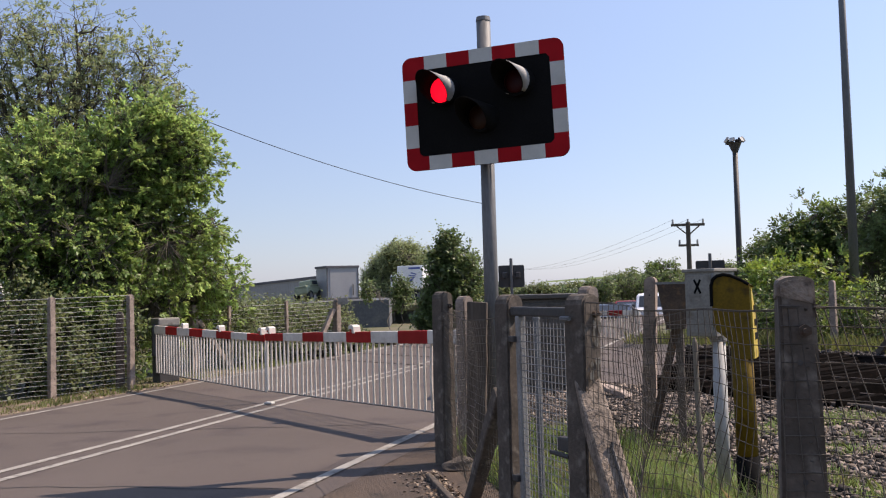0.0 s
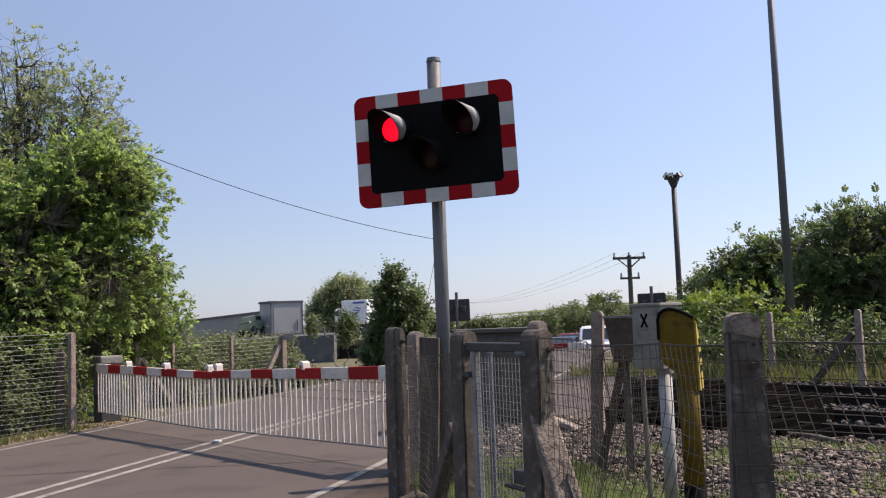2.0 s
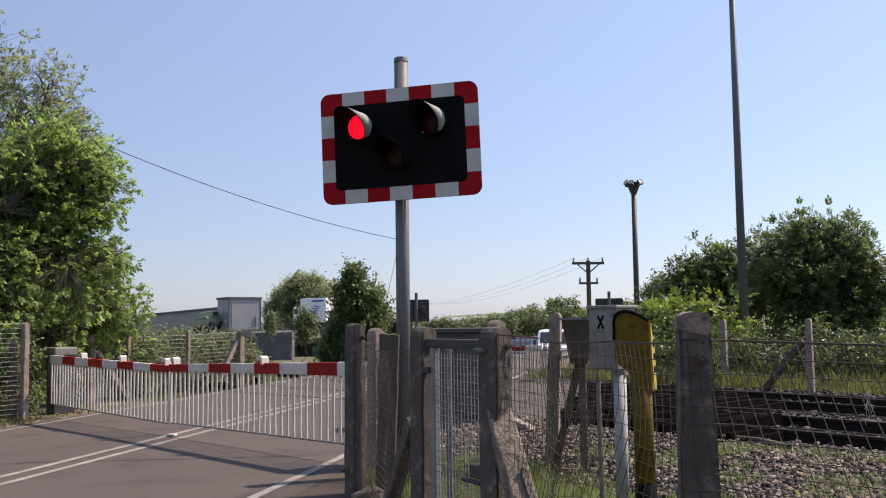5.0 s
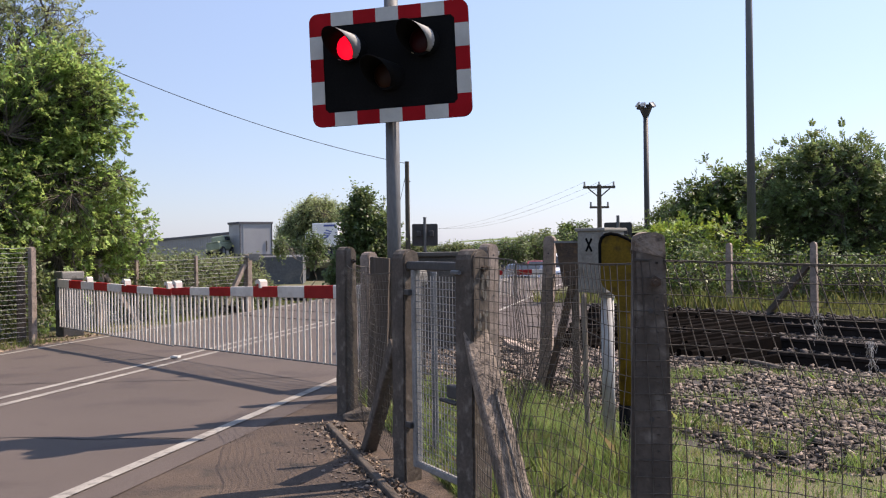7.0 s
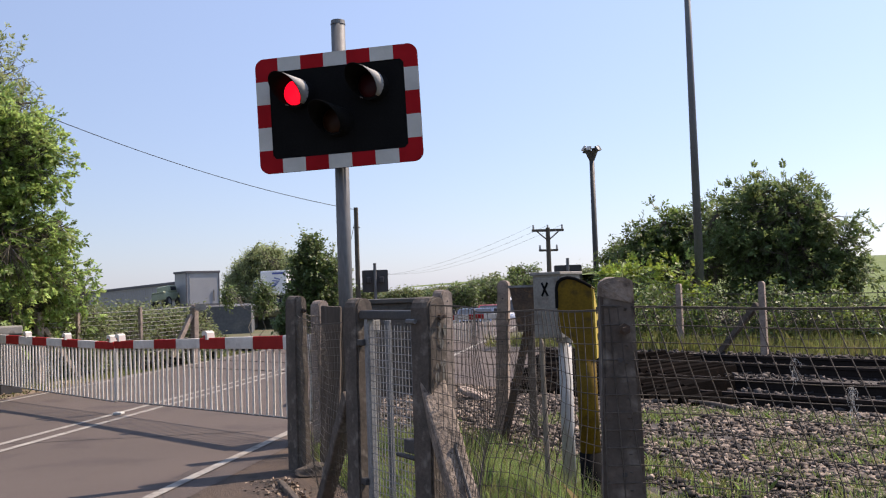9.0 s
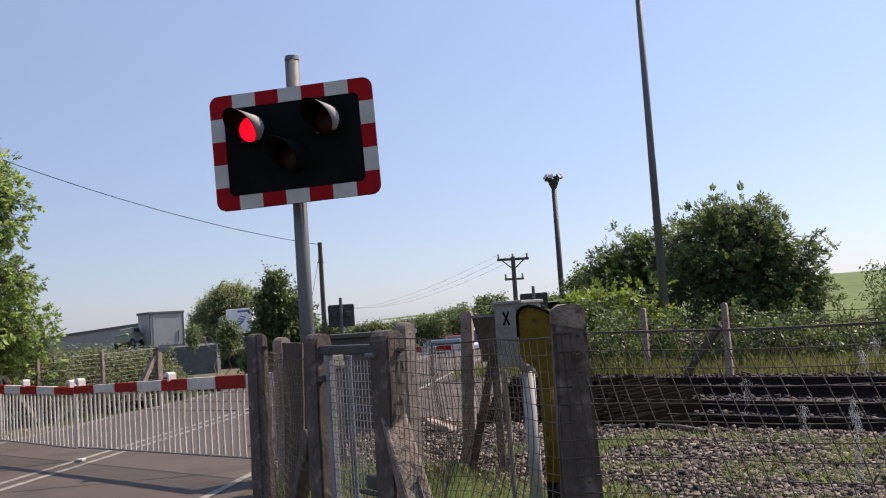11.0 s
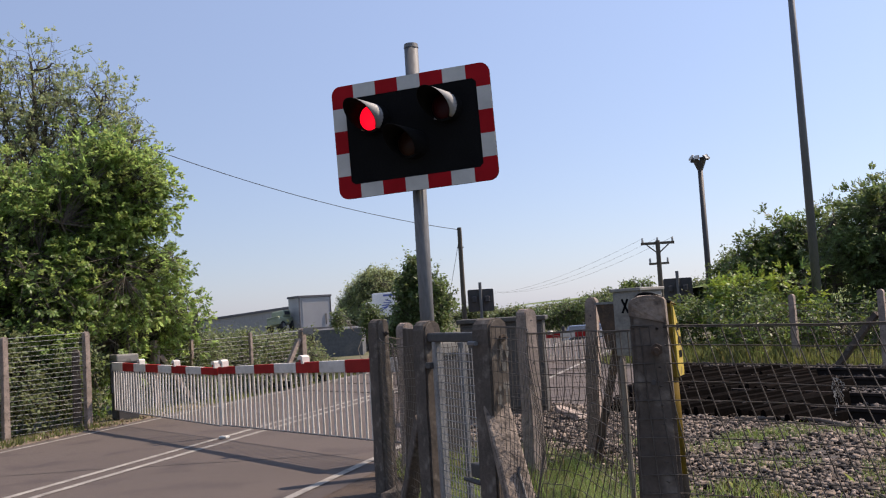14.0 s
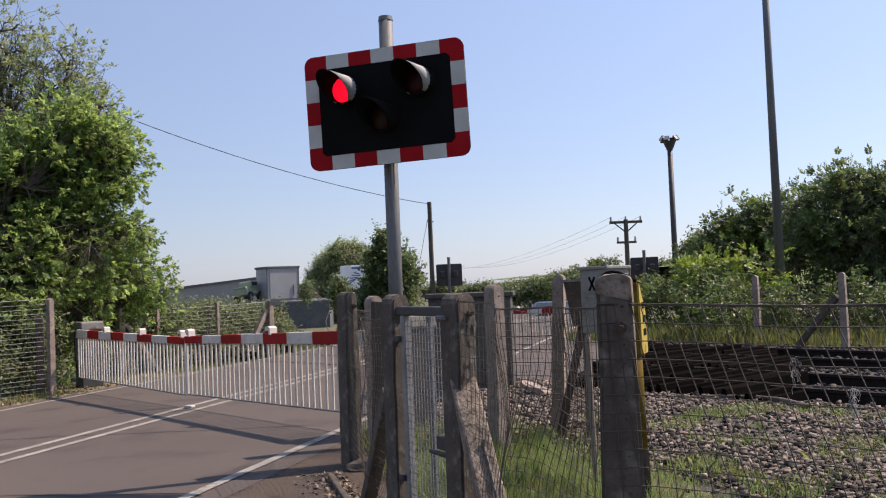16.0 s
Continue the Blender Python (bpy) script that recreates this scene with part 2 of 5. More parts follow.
# ---- mesh helpers ----
def thing(name, label, category, m=None, group="", kind=""):
    ob = new(name)
    ob.empty_display_size = 0.1
    if m is not None:
        ob.matrix_world = m
    return tagged(ob, label, category, group, kind)


def to_ob(name, bm, material, parent=None, label="", smooth=False):
    me = bpy.data.meshes.new(name)
    bm.normal_update()
    if smooth:
        for f in bm.faces:
            f.smooth = True
    bm.to_mesh(me)
    bm.free()
    for mt in material if isinstance(material, (list, tuple)) else [material]:
        me.materials.append(mt)
    ob = new(name, me)
    if parent is not None:
        ob.parent = parent
    if label:
        tagged(ob, label)
    return ob


def part(name, bm, material, parent, label="", smooth=False):
    return to_ob(name, bm, material, parent, label, smooth)


def share(name, me, parent, m):
    ob = new(name, me)
    ob.parent = parent
    ob.matrix_basis = m
    return ob


def add_box(bm, size, at=(0, 0, 0), rot=None, bevel=0.0, mi=0):
    m = Matrix.Translation(at) @ (rot or Matrix()) @ Matrix.Diagonal((*size, 1))
    r = bmesh.ops.create_cube(bm, size=1, matrix=m)
    fs = set(f for v in r["verts"] for f in v.link_faces)
    for f in fs:
        f.material_index = mi
    if bevel:
        es = list(set(e for v in r["verts"] for e in v.link_edges))
        bmesh.ops.bevel(bm, geom=es, offset=bevel, segments=2, affect="EDGES", profile=0.5)
    return bm


def box(size, at=(0, 0, 0), rot=None, bevel=0.0):
    return add_box(bmesh.new(), size, at, rot, bevel)


def add_tube(bm, a, b, r0, r1=None, n=10, caps=True):
    a, b = Vector(a), Vector(b)
    d = b - a
    m = Matrix.Translation((a + b) / 2) @ d.to_track_quat("Z", "Y").to_matrix().to_4x4()
    bmesh.ops.create_cone(bm, cap_ends=caps, segments=n, radius1=r0, radius2=r0 if r1 is None else r1, depth=d.length, matrix=m)
    return bm


def tube(a, b, r0, r1=None, n=12):
    return add_tube(bmesh.new(), a, b, r0, r1, n)


def wires(polys, r, n=4):
    """Thin wires along polylines, as one vertex/face list."""
    V, F = [], []
    for pts in polys:
        pts = [Vector(p) for p in pts]
        for i, p in enumerate(pts):
            d = (pts[min(i + 1, len(pts) - 1)] - pts[max(i - 1, 0)]).normalized()
            s = d.cross(Vector((0.31, 0.9, 0.2))).normalized()
            u = s.cross(d)
            o = len(V)
            for k in range(n):
                a = 2 * math.pi * k / n
                V.append(p + (s * math.cos(a) + u * math.sin(a)) * r)
            if i:
                for k in range(n):
                    F.append((o - n + k, o - n + (k + 1) % n, o + (k + 1) % n, o + k))
    return V, F


def raw(name, V, F, material, parent=None, label="", smooth=False):
    me = bpy.data.meshes.new(name)
    me.from_pydata(V, [], F)
    me.materials.append(material)
    if smooth:
        me.shade_smooth()
    ob = new(name, me)
    if parent is not None:
        ob.parent = parent
    if label:
        tagged(ob, label)
    return ob


def quads_np(name, verts, material, parent=None, label="", per=4):
    """verts: (n, per, 3); each row one face."""
    n = len(verts)
    me = bpy.data.meshes.new(name)
    me.vertices.add(n * per)
    me.vertices.foreach_set("co", np.asarray(verts, np.float32).ravel())
    me.loops.add(n * per)
    me.loops.foreach_set("vertex_index", np.arange(n * per, dtype=np.int32))
    me.polygons.add(n)
    me.polygons.foreach_set("loop_start", np.arange(0, n * per, per, dtype=np.int32))
    me.update(calc_edges=True)
    me.materials.append(material)
    ob = new(name, me)
    if parent is not None:
        ob.parent = parent
    if label:
        tagged(ob, label)
    return ob


def leaves_at(P, size, rng, droop=0.3, slim=0.45):
    """Leaf blades (diamonds) at points P, random turns, hanging a little."""
    n = len(P)
    yaw = rng.uniform(0, 2 * np.pi, n)
    pit = rng.normal(-droop, 0.55, n)
    rol = rng.uniform(-1.1, 1.1, n)
    ax = np.stack([np.cos(yaw) * np.cos(pit), np.sin(yaw) * np.cos(pit), np.sin(pit)], 1)
    sd = np.stack([-np.sin(yaw), np.cos(yaw), 0 * yaw], 1)
    up = np.cross(ax, sd)
    wd = sd * np.cos(rol)[:, None] + up * np.sin(rol)[:, None]
    L = (size * rng.uniform(0.6, 1.35, n))[:, None]
    W = L * slim
    return np.stack([P, P + ax * L * 0.45 + wd * W * 0.5, P + ax * L, P + ax * L * 0.5 - wd * W * 0.5], 1)


# ---- plan ----
# Road: right edge line through O, running along D; u counts metres to its left.
O, D, NL = Vector((-1.13, 7.11)), Vector((0.271, 0.9626)), Vector((-0.9626, 0.271))


def road_xy(u, s):
    p = O + NL * u + D * s
    return p.x, p.y


def us(x, y):
    v = Vector((x, y)) - O
    return v.dot(NL), v.dot(D)


def gz(x, y):
    """Height of the ground."""
    u, _ = us(x, y)
    return -0.018 * min(max(u, 0), 9)


def sheet(name, xs, ys, f, material, lift=0.0, kind="structure", label="", cat=""):
    V = [(x, y, f(x, y) + lift) for y in ys for x in xs]
    w = len(xs)
    F = [(j * w + i, j * w + i + 1, (j + 1) * w + i + 1, (j + 1) * w + i) for j in range(len(ys) - 1) for i in range(w - 1)]
    return tagged(raw(name, V, F, material, smooth=True), label, cat, kind=kind)


def strip(name, u0, u1, s0, s1, material, lift, parent=None, step=1.0, label="", wob=0.0):
    """A sheet along the road."""
    n = max(int((s1 - s0) / step), 1)
    V, F = [], []
    k = max(int(abs(u1 - u0) / 0.8), 1)
    for i in range(n + 1):
        s = s0 + (s1 - s0) * i / n
        for j in range(k + 1):
            u = u0 + (u1 - u0) * j / k
            if wob:
                u += wob * noise.noise((s * 2.1, j * 3.3, u0))
            x, y = road_xy(u, s)
            V.append((x, y, gz(x, y) + lift))
    for i in range(n):
        for j in range(k):
            a = i * (k + 1) + j
            F.append((a, a + k + 1, a + k + 2, a + 1))
    return raw(name, V, F, material, parent, label)



def under_track(x, y):
    """The ground is cut away under the ballast."""
    p, q = 0.62 * x - 0.785 * y, 0.785 * x + 0.62 * y
    return 0.3 if 6.4 < q < 15.8 and -8.1 - 0.72 * (q - 6) + 0.8 < p < 18 else 0.0


near = [round(-14 + 0.5 * i, 2) for i in range(65)]
xs = [-3000, -800, -200, -80, -40, -25] + near + [20, 25, 40, 80, 200, 800, 3000]
ysn = [round(-8 + 0.5 * i, 2) for i in range(80)]
ys = [-3000, -500, -100, -30, -15] + ysn + [34, 40, 60, 100, 200, 800, 3000]
ground = sheet("ground", xs, ys, lambda x, y: gz(x, y) - 0.02 - under_track(x, y) + 0.02 * noise.noise((x * 0.7, y * 0.7, 0)), M["soil"], label="rough grassy ground with bare soil beside road and railway", cat="ground")

# road with its paint
road = tagged(strip("road", -0.22, 6.32, -30, 60, M["asphalt"], 0.012), "grey worn asphalt road with white lines", "road", kind="structure")
strip("edge_line", 0.02, 0.115, -30, 60, M["paint_line"], 0.017, road, 0.6)
strip("edge_line", 5.98, 6.08, -30, 60, M["paint_line"], 0.017, road, 0.6)
strip("centre_line", 2.70, 2.80, -30, 60, M["paint_line"], 0.017, road, 0.6)
strip("centre_line", 3.01, 3.11, -30, 60, M["paint_line"], 0.017, road, 0.6)


verge = tagged(strip("verge", 6.30, 7.35, -14, 10, M["verge_soil"], 0.006, wob=0.12), "bare brown verge soil with litter beside road", "verge", kind="structure")


def footway_edge(y):
    """Fence side of the footway."""
    if y > 2.62:
        return 0.51 + (4.55 - y) * 0.215 - 0.02
    return min(0.92 + (2.62 - y) * 1.365, 4.2)


V, F = [], []
FN = 26
for i in range(70):
    y = 8.6 - 0.25 * i
    xl = O.x + (y - O.y) * D.x / D.y + 0.2
    xr = max(footway_edge(y), xl + 0.05)
    for j in range(FN + 1):
        V.append((xl + (xr - xl) * j / FN, y, 0.008 + 0.004 * noise.noise((xl + (xr - xl) * j / FN, y * 1.1, 1))))
    if i:
        for j in range(FN):
            k = i * (FN + 1) + j
            F.append((k - FN - 1, k, k + 1, k - FN))
footway = tagged(raw("footway", V, F, M["footway"], smooth=True), "worn dark footway of old asphalt and grit", "pavement", kind="structure")
stud = tagged(to_ob("road_stud", box((0.11, 0.1, 0.03), bevel=0.008), M["white_film"]), "small white road stud on centre line", "road stud")
stud.matrix_world = pose(-2.83, 12.06, -0.025, 0, 0, -15)



# dark cracks and sealed joints across the lane
for k, (u0, s0, u1, s1) in enumerate(((3.3, -0.8, 0.1, -0.55), (5.2, 1.7, 0.4, 2.6), (2.2, -4.0, 0.2, -3.4))):
    V, F = [], []
    for i in range(31):
        f = i / 30
        for w in (-0.012, 0.012):
            x, y = road_xy(u0 + (u1 - u0) * f, s0 + (s1 - s0) * f + w * (0.6 + abs(noise.noise((f * 9, k, 1)))) + 0.09 * noise.noise((f * 6, k, 0)))
            V.append((x, y, gz(x, y) + 0.0145))
        if i:
            o = 2 * i
            F.append((o - 2, o, o + 1, o - 1))
    raw("crack", V, F, M["rubber"], road, "dark sealed crack")

# ---- posts ----
def concrete_post(h, w=0.12, d=0.12, taper=0.9, cap=0.45):
    """Post standing on its base, with a rounded top and bolt holes."""
    bm = bmesh.new()
    n = 7
    prof = [(-w / 2, -0.15), (w / 2, -0.15)]
    zt = h - w * cap * taper
    for i in range(n):
        a = math.pi * i / (n - 1)
        prof.append((w / 2 * taper * math.cos(a), zt + w * cap * taper * math.sin(a)))
    f = [bm.verts.new((x, -d / 2, z)) for x, z in prof]
    b = [bm.verts.new((x, d / 2, z)) for x, z in prof]
    bm.faces.new(f), bm.faces.new(b[::-1])
    for i in range(len(prof)):
        j = (i + 1) % len(prof)
        bm.faces.new((f[j], f[i], b[i], b[j]))
    bmesh.ops.recalc_face_normals(bm, faces=bm.faces)
    bmesh.ops.bevel(bm, geom=[e for e in bm.edges if len(e.link_faces) == 2 and e.calc_face_angle() > 0.9], offset=0.01, segments=2, affect="EDGES")
    bmesh.ops.subdivide_edges(bm, edges=[e for e in bm.edges if e.calc_length() > 0.5], cuts=9)
    for v in bm.verts:
        k = noise.noise_vector(v.co * 9) * 0.006
        v.co += k
    return bm


def holes(parent, zs, w, d):
    for z in zs:
        part("bolt_hole", tube((0, -d / 2 - 0.002, z), (0, -d / 2 + 0.02, z), 0.008, n=8), M["dark_box"], parent)


def fence_post(name, x, y, h, w, yaw, label, material=None, lean=0.0, d=None, group="", hs=(), cap=0.45, taper=0.9):
    ob = to_ob(name, concrete_post(h, w, d or w, taper, cap), material or M["concrete"])
    ob.matrix_world = pose(x, y, gz(x, y), 0, lean, yaw)
    holes(ob, hs, w, d or w)
    return tagged(ob, label, "post", group)


YF = -72
post_a = fence_post("fence_post", -0.31, 7.45, 1.39, 0.135, 42, "weathered concrete fence post with rounded top beside road", hs=(0.35, 0.5, 0.7, 0.85, 1.0, 1.1, 1.2, 1.28))
post_b = fence_post("fence_post", -0.15, 8.25, 1.34, 0.13, 38, "pale weathered concrete fence post behind another post", M["concrete_pink"], hs=(0.5, 0.9, 1.2))
gate_l = fence_post("gate_post", 0.17, 5.3, 1.37, 0.13, 36, "weathered concrete gate post with rounded top", hs=(0.3, 0.8, 1.2))
gate_r = fence_post("gate_post", 0.51, 4.55, 1.37, 0.135, 38, "weathered concrete gate post with rounded top and strut", d=0.14, hs=(0.3, 0.62, 0.66, 1.1))
post_n = fence_post("fence_post", 0.925, 2.68, 1.42, 0.152, -12, "tall weathered concrete corner post holding wire mesh", d=0.13, cap=0.2, taper=0.66, hs=(0.55, 0.85, 1.18))
crust = concrete_post(1.42, 0.152, 0.13, 0.66, 0.2)
bmesh.ops.bisect_plane(crust, geom=crust.verts[:] + crust.edges[:] + crust.faces[:], plane_co=(0, 0, 1.345), plane_no=(0.25, 0.1, 1), clear_inner=True)
for v in crust.verts:
    v.co = Vector((v.co.x * 1.035, v.co.y * 1.035, v.co.z + 0.003)) + noise.noise_vector(v.co * 60) * 0.003
part("lichen_crust", crust, M["strut_concrete"], post_n, "pale pinkish lichen crust")
post_c = fence_post("fence_post", 0.9, 7.8, 1.40, 0.14, 34, "pale grey concrete fence post with bolt holes in railside grass", M["concrete_pink"], hs=(0.45, 0.79, 0.95, 1.3))
post_d = fence_post("fence_post", 1.5, 8.56, 1.47, 0.12, -20, "pale leaning concrete fence post with bolt holes", M["concrete_pink"], lean=2.5, hs=(0.5, 0.9, 1.3))


# bolts through the post heads, and pale flaking wash on the gate post
for ob, w, d in ((post_a, 0.135, 0.135), (gate_l, 0.13, 0.13), (gate_r, 0.135, 0.14), (post_n, 0.11, 0.13)):
    bolt = part("bolt", tube((0.015, -d / 2 - 0.045, 1.27), (0.015, -d / 2 + 0.02, 1.27), 0.008, n=8), M["rust"], ob, "rusty bolt")
    part("nut", tube((0.015, -d / 2 - 0.022, 1.27), (0.015, -d / 2 - 0.004, 1.27), 0.018, n=6), M["rust"], bolt)
prng = random.Random(33)
for k in range(9):
    cx, cz = prng.uniform(-0.02, 0.045), prng.uniform(0.95, 1.24)
    rw, rh = prng.uniform(0.008, 0.018), prng.uniform(0.015, 0.045)
    bm = bmesh.new()
    ring = []
    for i in range(9):
        a, q = 2 * math.pi * i / 9, prng.uniform(0.55, 1.2)
        ring.append(bm.verts.new((cx + rw * q * math.cos(a), -0.0775, cz + rh * q * math.sin(a))))
    face = bm.faces.new(ring)
    bmesh.ops.solidify(bm, geom=[face], thickness=-0.006)
    bmesh.ops.recalc_face_normals(bm, faces=bm.faces)
    part("wash_flake", bm, M["grey_box"], gate_r, "pale flaking wash")


def strut(name, a, b, w, material, label, twist=0):
    a, b = Vector(a), Vector(b)
    d = b - a
    zv = -d.normalized()
    xv = Vector((0, 0, 1)).cross(zv).normalized()
    m = Matrix((xv, zv.cross(xv), zv)).transposed().to_4x4()
    m = Matrix.Translation((a + b) / 2) @ m @ Matrix.Rotation(radians(twist), 4, "Z")
    bm = box((w, w, d.length), bevel=0.012)
    bmesh.ops.subdivide_edges(bm, edges=[e for e in bm.edges if e.calc_length() > 0.5], cuts=6)
    for v in bm.verts:
        v.co += noise.noise_vector(v.co * 8 + Vector((3, 1, 2))) * 0.008
    ob = to_ob(name, bm, material)
    ob.matrix_world = m
    return tagged(ob, label, "strut")


strut("concrete_strut", (0.51, 4.60, 0.97), (0.735, 3.75, -0.12), 0.125, M["strut_concrete"], "lichened raking concrete strut of gate post", -10)
rod = thing("iron_rod", "thin dark iron rod lying along concrete strut", "rod")
part("shaft", tube((0.60, 4.27, 0.66), (0.752, 3.66, -0.08), 0.008, n=6), M["dark_box"], rod)
part("eye", tube((0.596, 4.27, 0.66), (0.604, 4.28, 0.69), 0.009, n=8), M["dark_box"], rod)
strut("concrete_strut", (0.12, 5.42, 0.8), (-0.12, 6.2, -0.1), 0.09, M["concrete"], "dark raking strut of gate post")

# ---- light signal ----
sig = thing("crossing_signal", "red-and-white bordered crossing light signal, one red lamp lit", "traffic light", pose(0.09, 7.45, 0))
part("pole", tube((0, 0, -0.1), (0, 0, 3.585), 0.057, n=24), M["grey_paint"], sig, "grey steel pole", True)
part("pole_cap", tube((0, 0, 3.58), (0, 0, 3.615), 0.061, 0.055, 24), M["grey_paint"], sig)
BW, BH, BR = 1.335, 0.93, 0.075
BOARD = pose(-0.02, -0.16, 2.855, 0, -1.8, -15.7)
FRONT = -0.012


def rrect(w, h, r, n=6):
    pts = []
    for cx, cz, a0 in ((w / 2 - r, h / 2 - r, 0), (-w / 2 + r, h / 2 - r, 90), (-w / 2 + r, -h / 2 + r, 180), (w / 2 - r, -h / 2 + r, 270)):
        for i in range(n + 1):
            a = radians(a0 + 90 * i / n)
            pts.append((cx + r * math.cos(a), cz + r * math.sin(a)))
    return pts


def plate(pts, y0, y1):
    bm = bmesh.new()
    f = [bm.verts.new((x, y0, z)) for x, z in pts]
    b = [bm.verts.new((x, y1, z)) for x, z in pts]
    bm.faces.new(f), bm.faces.new(b[::-1])
    for i in range(len(pts)):
        j = (i + 1) % len(pts)
        bm.faces.new((f[j], f[i], b[i], b[j]))
    bmesh.ops.recalc_face_normals(bm, faces=bm.faces)
    return bm


board = part("backboard", plate(rrect(BW, BH, BR), 0, 0.02), M["black"], sig, "black backboard")
board.matrix_basis = BOARD
SX, SZ, BT = BW / 7, BH / 5, 0.112


def corner(sx, sz):
    pts = [(BW / 2, BH / 2 - SZ), (BW / 2, BH / 2 - BR)]
    for i in range(1, 6):
        a = radians(90 * i / 6)
        pts.append((BW / 2 - BR + BR * math.cos(a), BH / 2 - BR + BR * math.sin(a)))
    pts += [(BW / 2 - BR, BH / 2), (BW / 2 - SX, BH / 2), (BW / 2 - SX, BH / 2 - BT), (BW / 2 - BT - 0.03, BH / 2 - BT), (BW / 2 - BT, BH / 2 - BT - 0.03), (BW / 2 - BT, BH / 2 - SZ)]
    pts = [(x * sx, z * sz) for x, z in pts]
    return plate(pts, FRONT + 0.008, -0.0005)


for sx in (1, -1):
    for sz in (1, -1):
        part("red_border_panel", corner(sx, sz), M["red"], board)
    for k in range(3):
        z = BH / 2 - SZ * (1.5 + k)
        part("red_border_panel" if k == 1 else "white_border_panel", box((BT, 0.0035, SZ), (sx * (BW / 2 - BT / 2), -0.0023, z)), M["red" if k == 1 else "white_film"], board)
for sz in (1, -1):
    for k in range(5):
        x = -BW / 2 + SX * (1.5 + k)
        part("red_border_panel" if k % 2 else "white_border_panel", box((SX, 0.0035, BT), (x, -0.0023, sz * (BH / 2 - BT / 2))), M["red" if k % 2 else "white_film"], board)


def hood(r, length):
    """Cowl over a lens: three quarters of a tube, cut back towards its lower edge."""
    bm = bmesh.new()
    rings = []
    n = 28
    for rr in (r, r - 0.006):
        for end in (0, 1):
            ring = []
            for i in range(n + 1):
                a = radians(-55 + 290 * i / n)
                c = max(math.sin(a) * 0.5 + 0.5, 0) ** 1.1
                y = -end * length * (0.12 + 0.88 * c)
                ring.append(bm.verts.new((rr * math.cos(a), y, rr * math.sin(a))))
            rings.append(ring)
    for i in range(n):
        bm.faces.new((rings[0][i], rings[0][i + 1], rings[1][i + 1], rings[1][i]))
        bm.faces.new((rings[2][i + 1], rings[2][i], rings[3][i], rings[3][i + 1])).material_index = 1
        bm.faces.new((rings[1][i], rings[1][i + 1], rings[3][i + 1], rings[3][i])).material_index = 1
    for i in (0, n):
        bm.faces.new((rings[0][i], rings[1][i], rings[3][i], rings[2][i]))
    bmesh.ops.recalc_face_normals(bm, faces=bm.faces)
    return bm


def lens(r):
    bm = bmesh.new()
    bmesh.ops.create_uvsphere(bm, u_segments=24, v_segments=10, radius=r)
    for v in bm.verts:
        v.co = Vector((v.co.x, v.co.z * 0.0 + v.co.y * 0.22 if v.co.y < 0 else v.co.y * 0.05, v.co.z))
    return bm


for x, z, mt, lab in ((-0.305, 0.15, "lens_lit", "lit red lens"), (0.305, 0.15, "lens_off", "unlit red lens"), (0.0, -0.1, "lens_amber", "unlit amber lens")):
    unit = part("lamp_unit", tube((0, -0.06, 0), (0, 0.10, 0), 0.118, n=24), M["black"], sig, "black lamp housing with hood")
    unit.matrix_basis = BOARD @ pose(x, -0.02, z, 0, 0, -13)
    le = part("lens", lens(0.1), M[mt], unit, lab, True)
    le.matrix_basis = pose(0, -0.062, 0)
    ho = part("hood", hood(0.118, 0.30), [M["hood_grey" if z > 0 else "black"], M["black"]], unit, "", True)
    ho.matrix_basis = pose(0, -0.05, 0)
for z in (2.6, 3.1):
    part("clamp", box((0.15, 0.16, 0.04), (0, -0.06, z), bevel=0.006), M["galv"], sig)

# ---- road barrier ----
BD = Vector((0.62, -0.785)).normalized()
J = Vector((-2.89, 12.23))
YB = math.degrees(math.atan2(BD.y, BD.x))


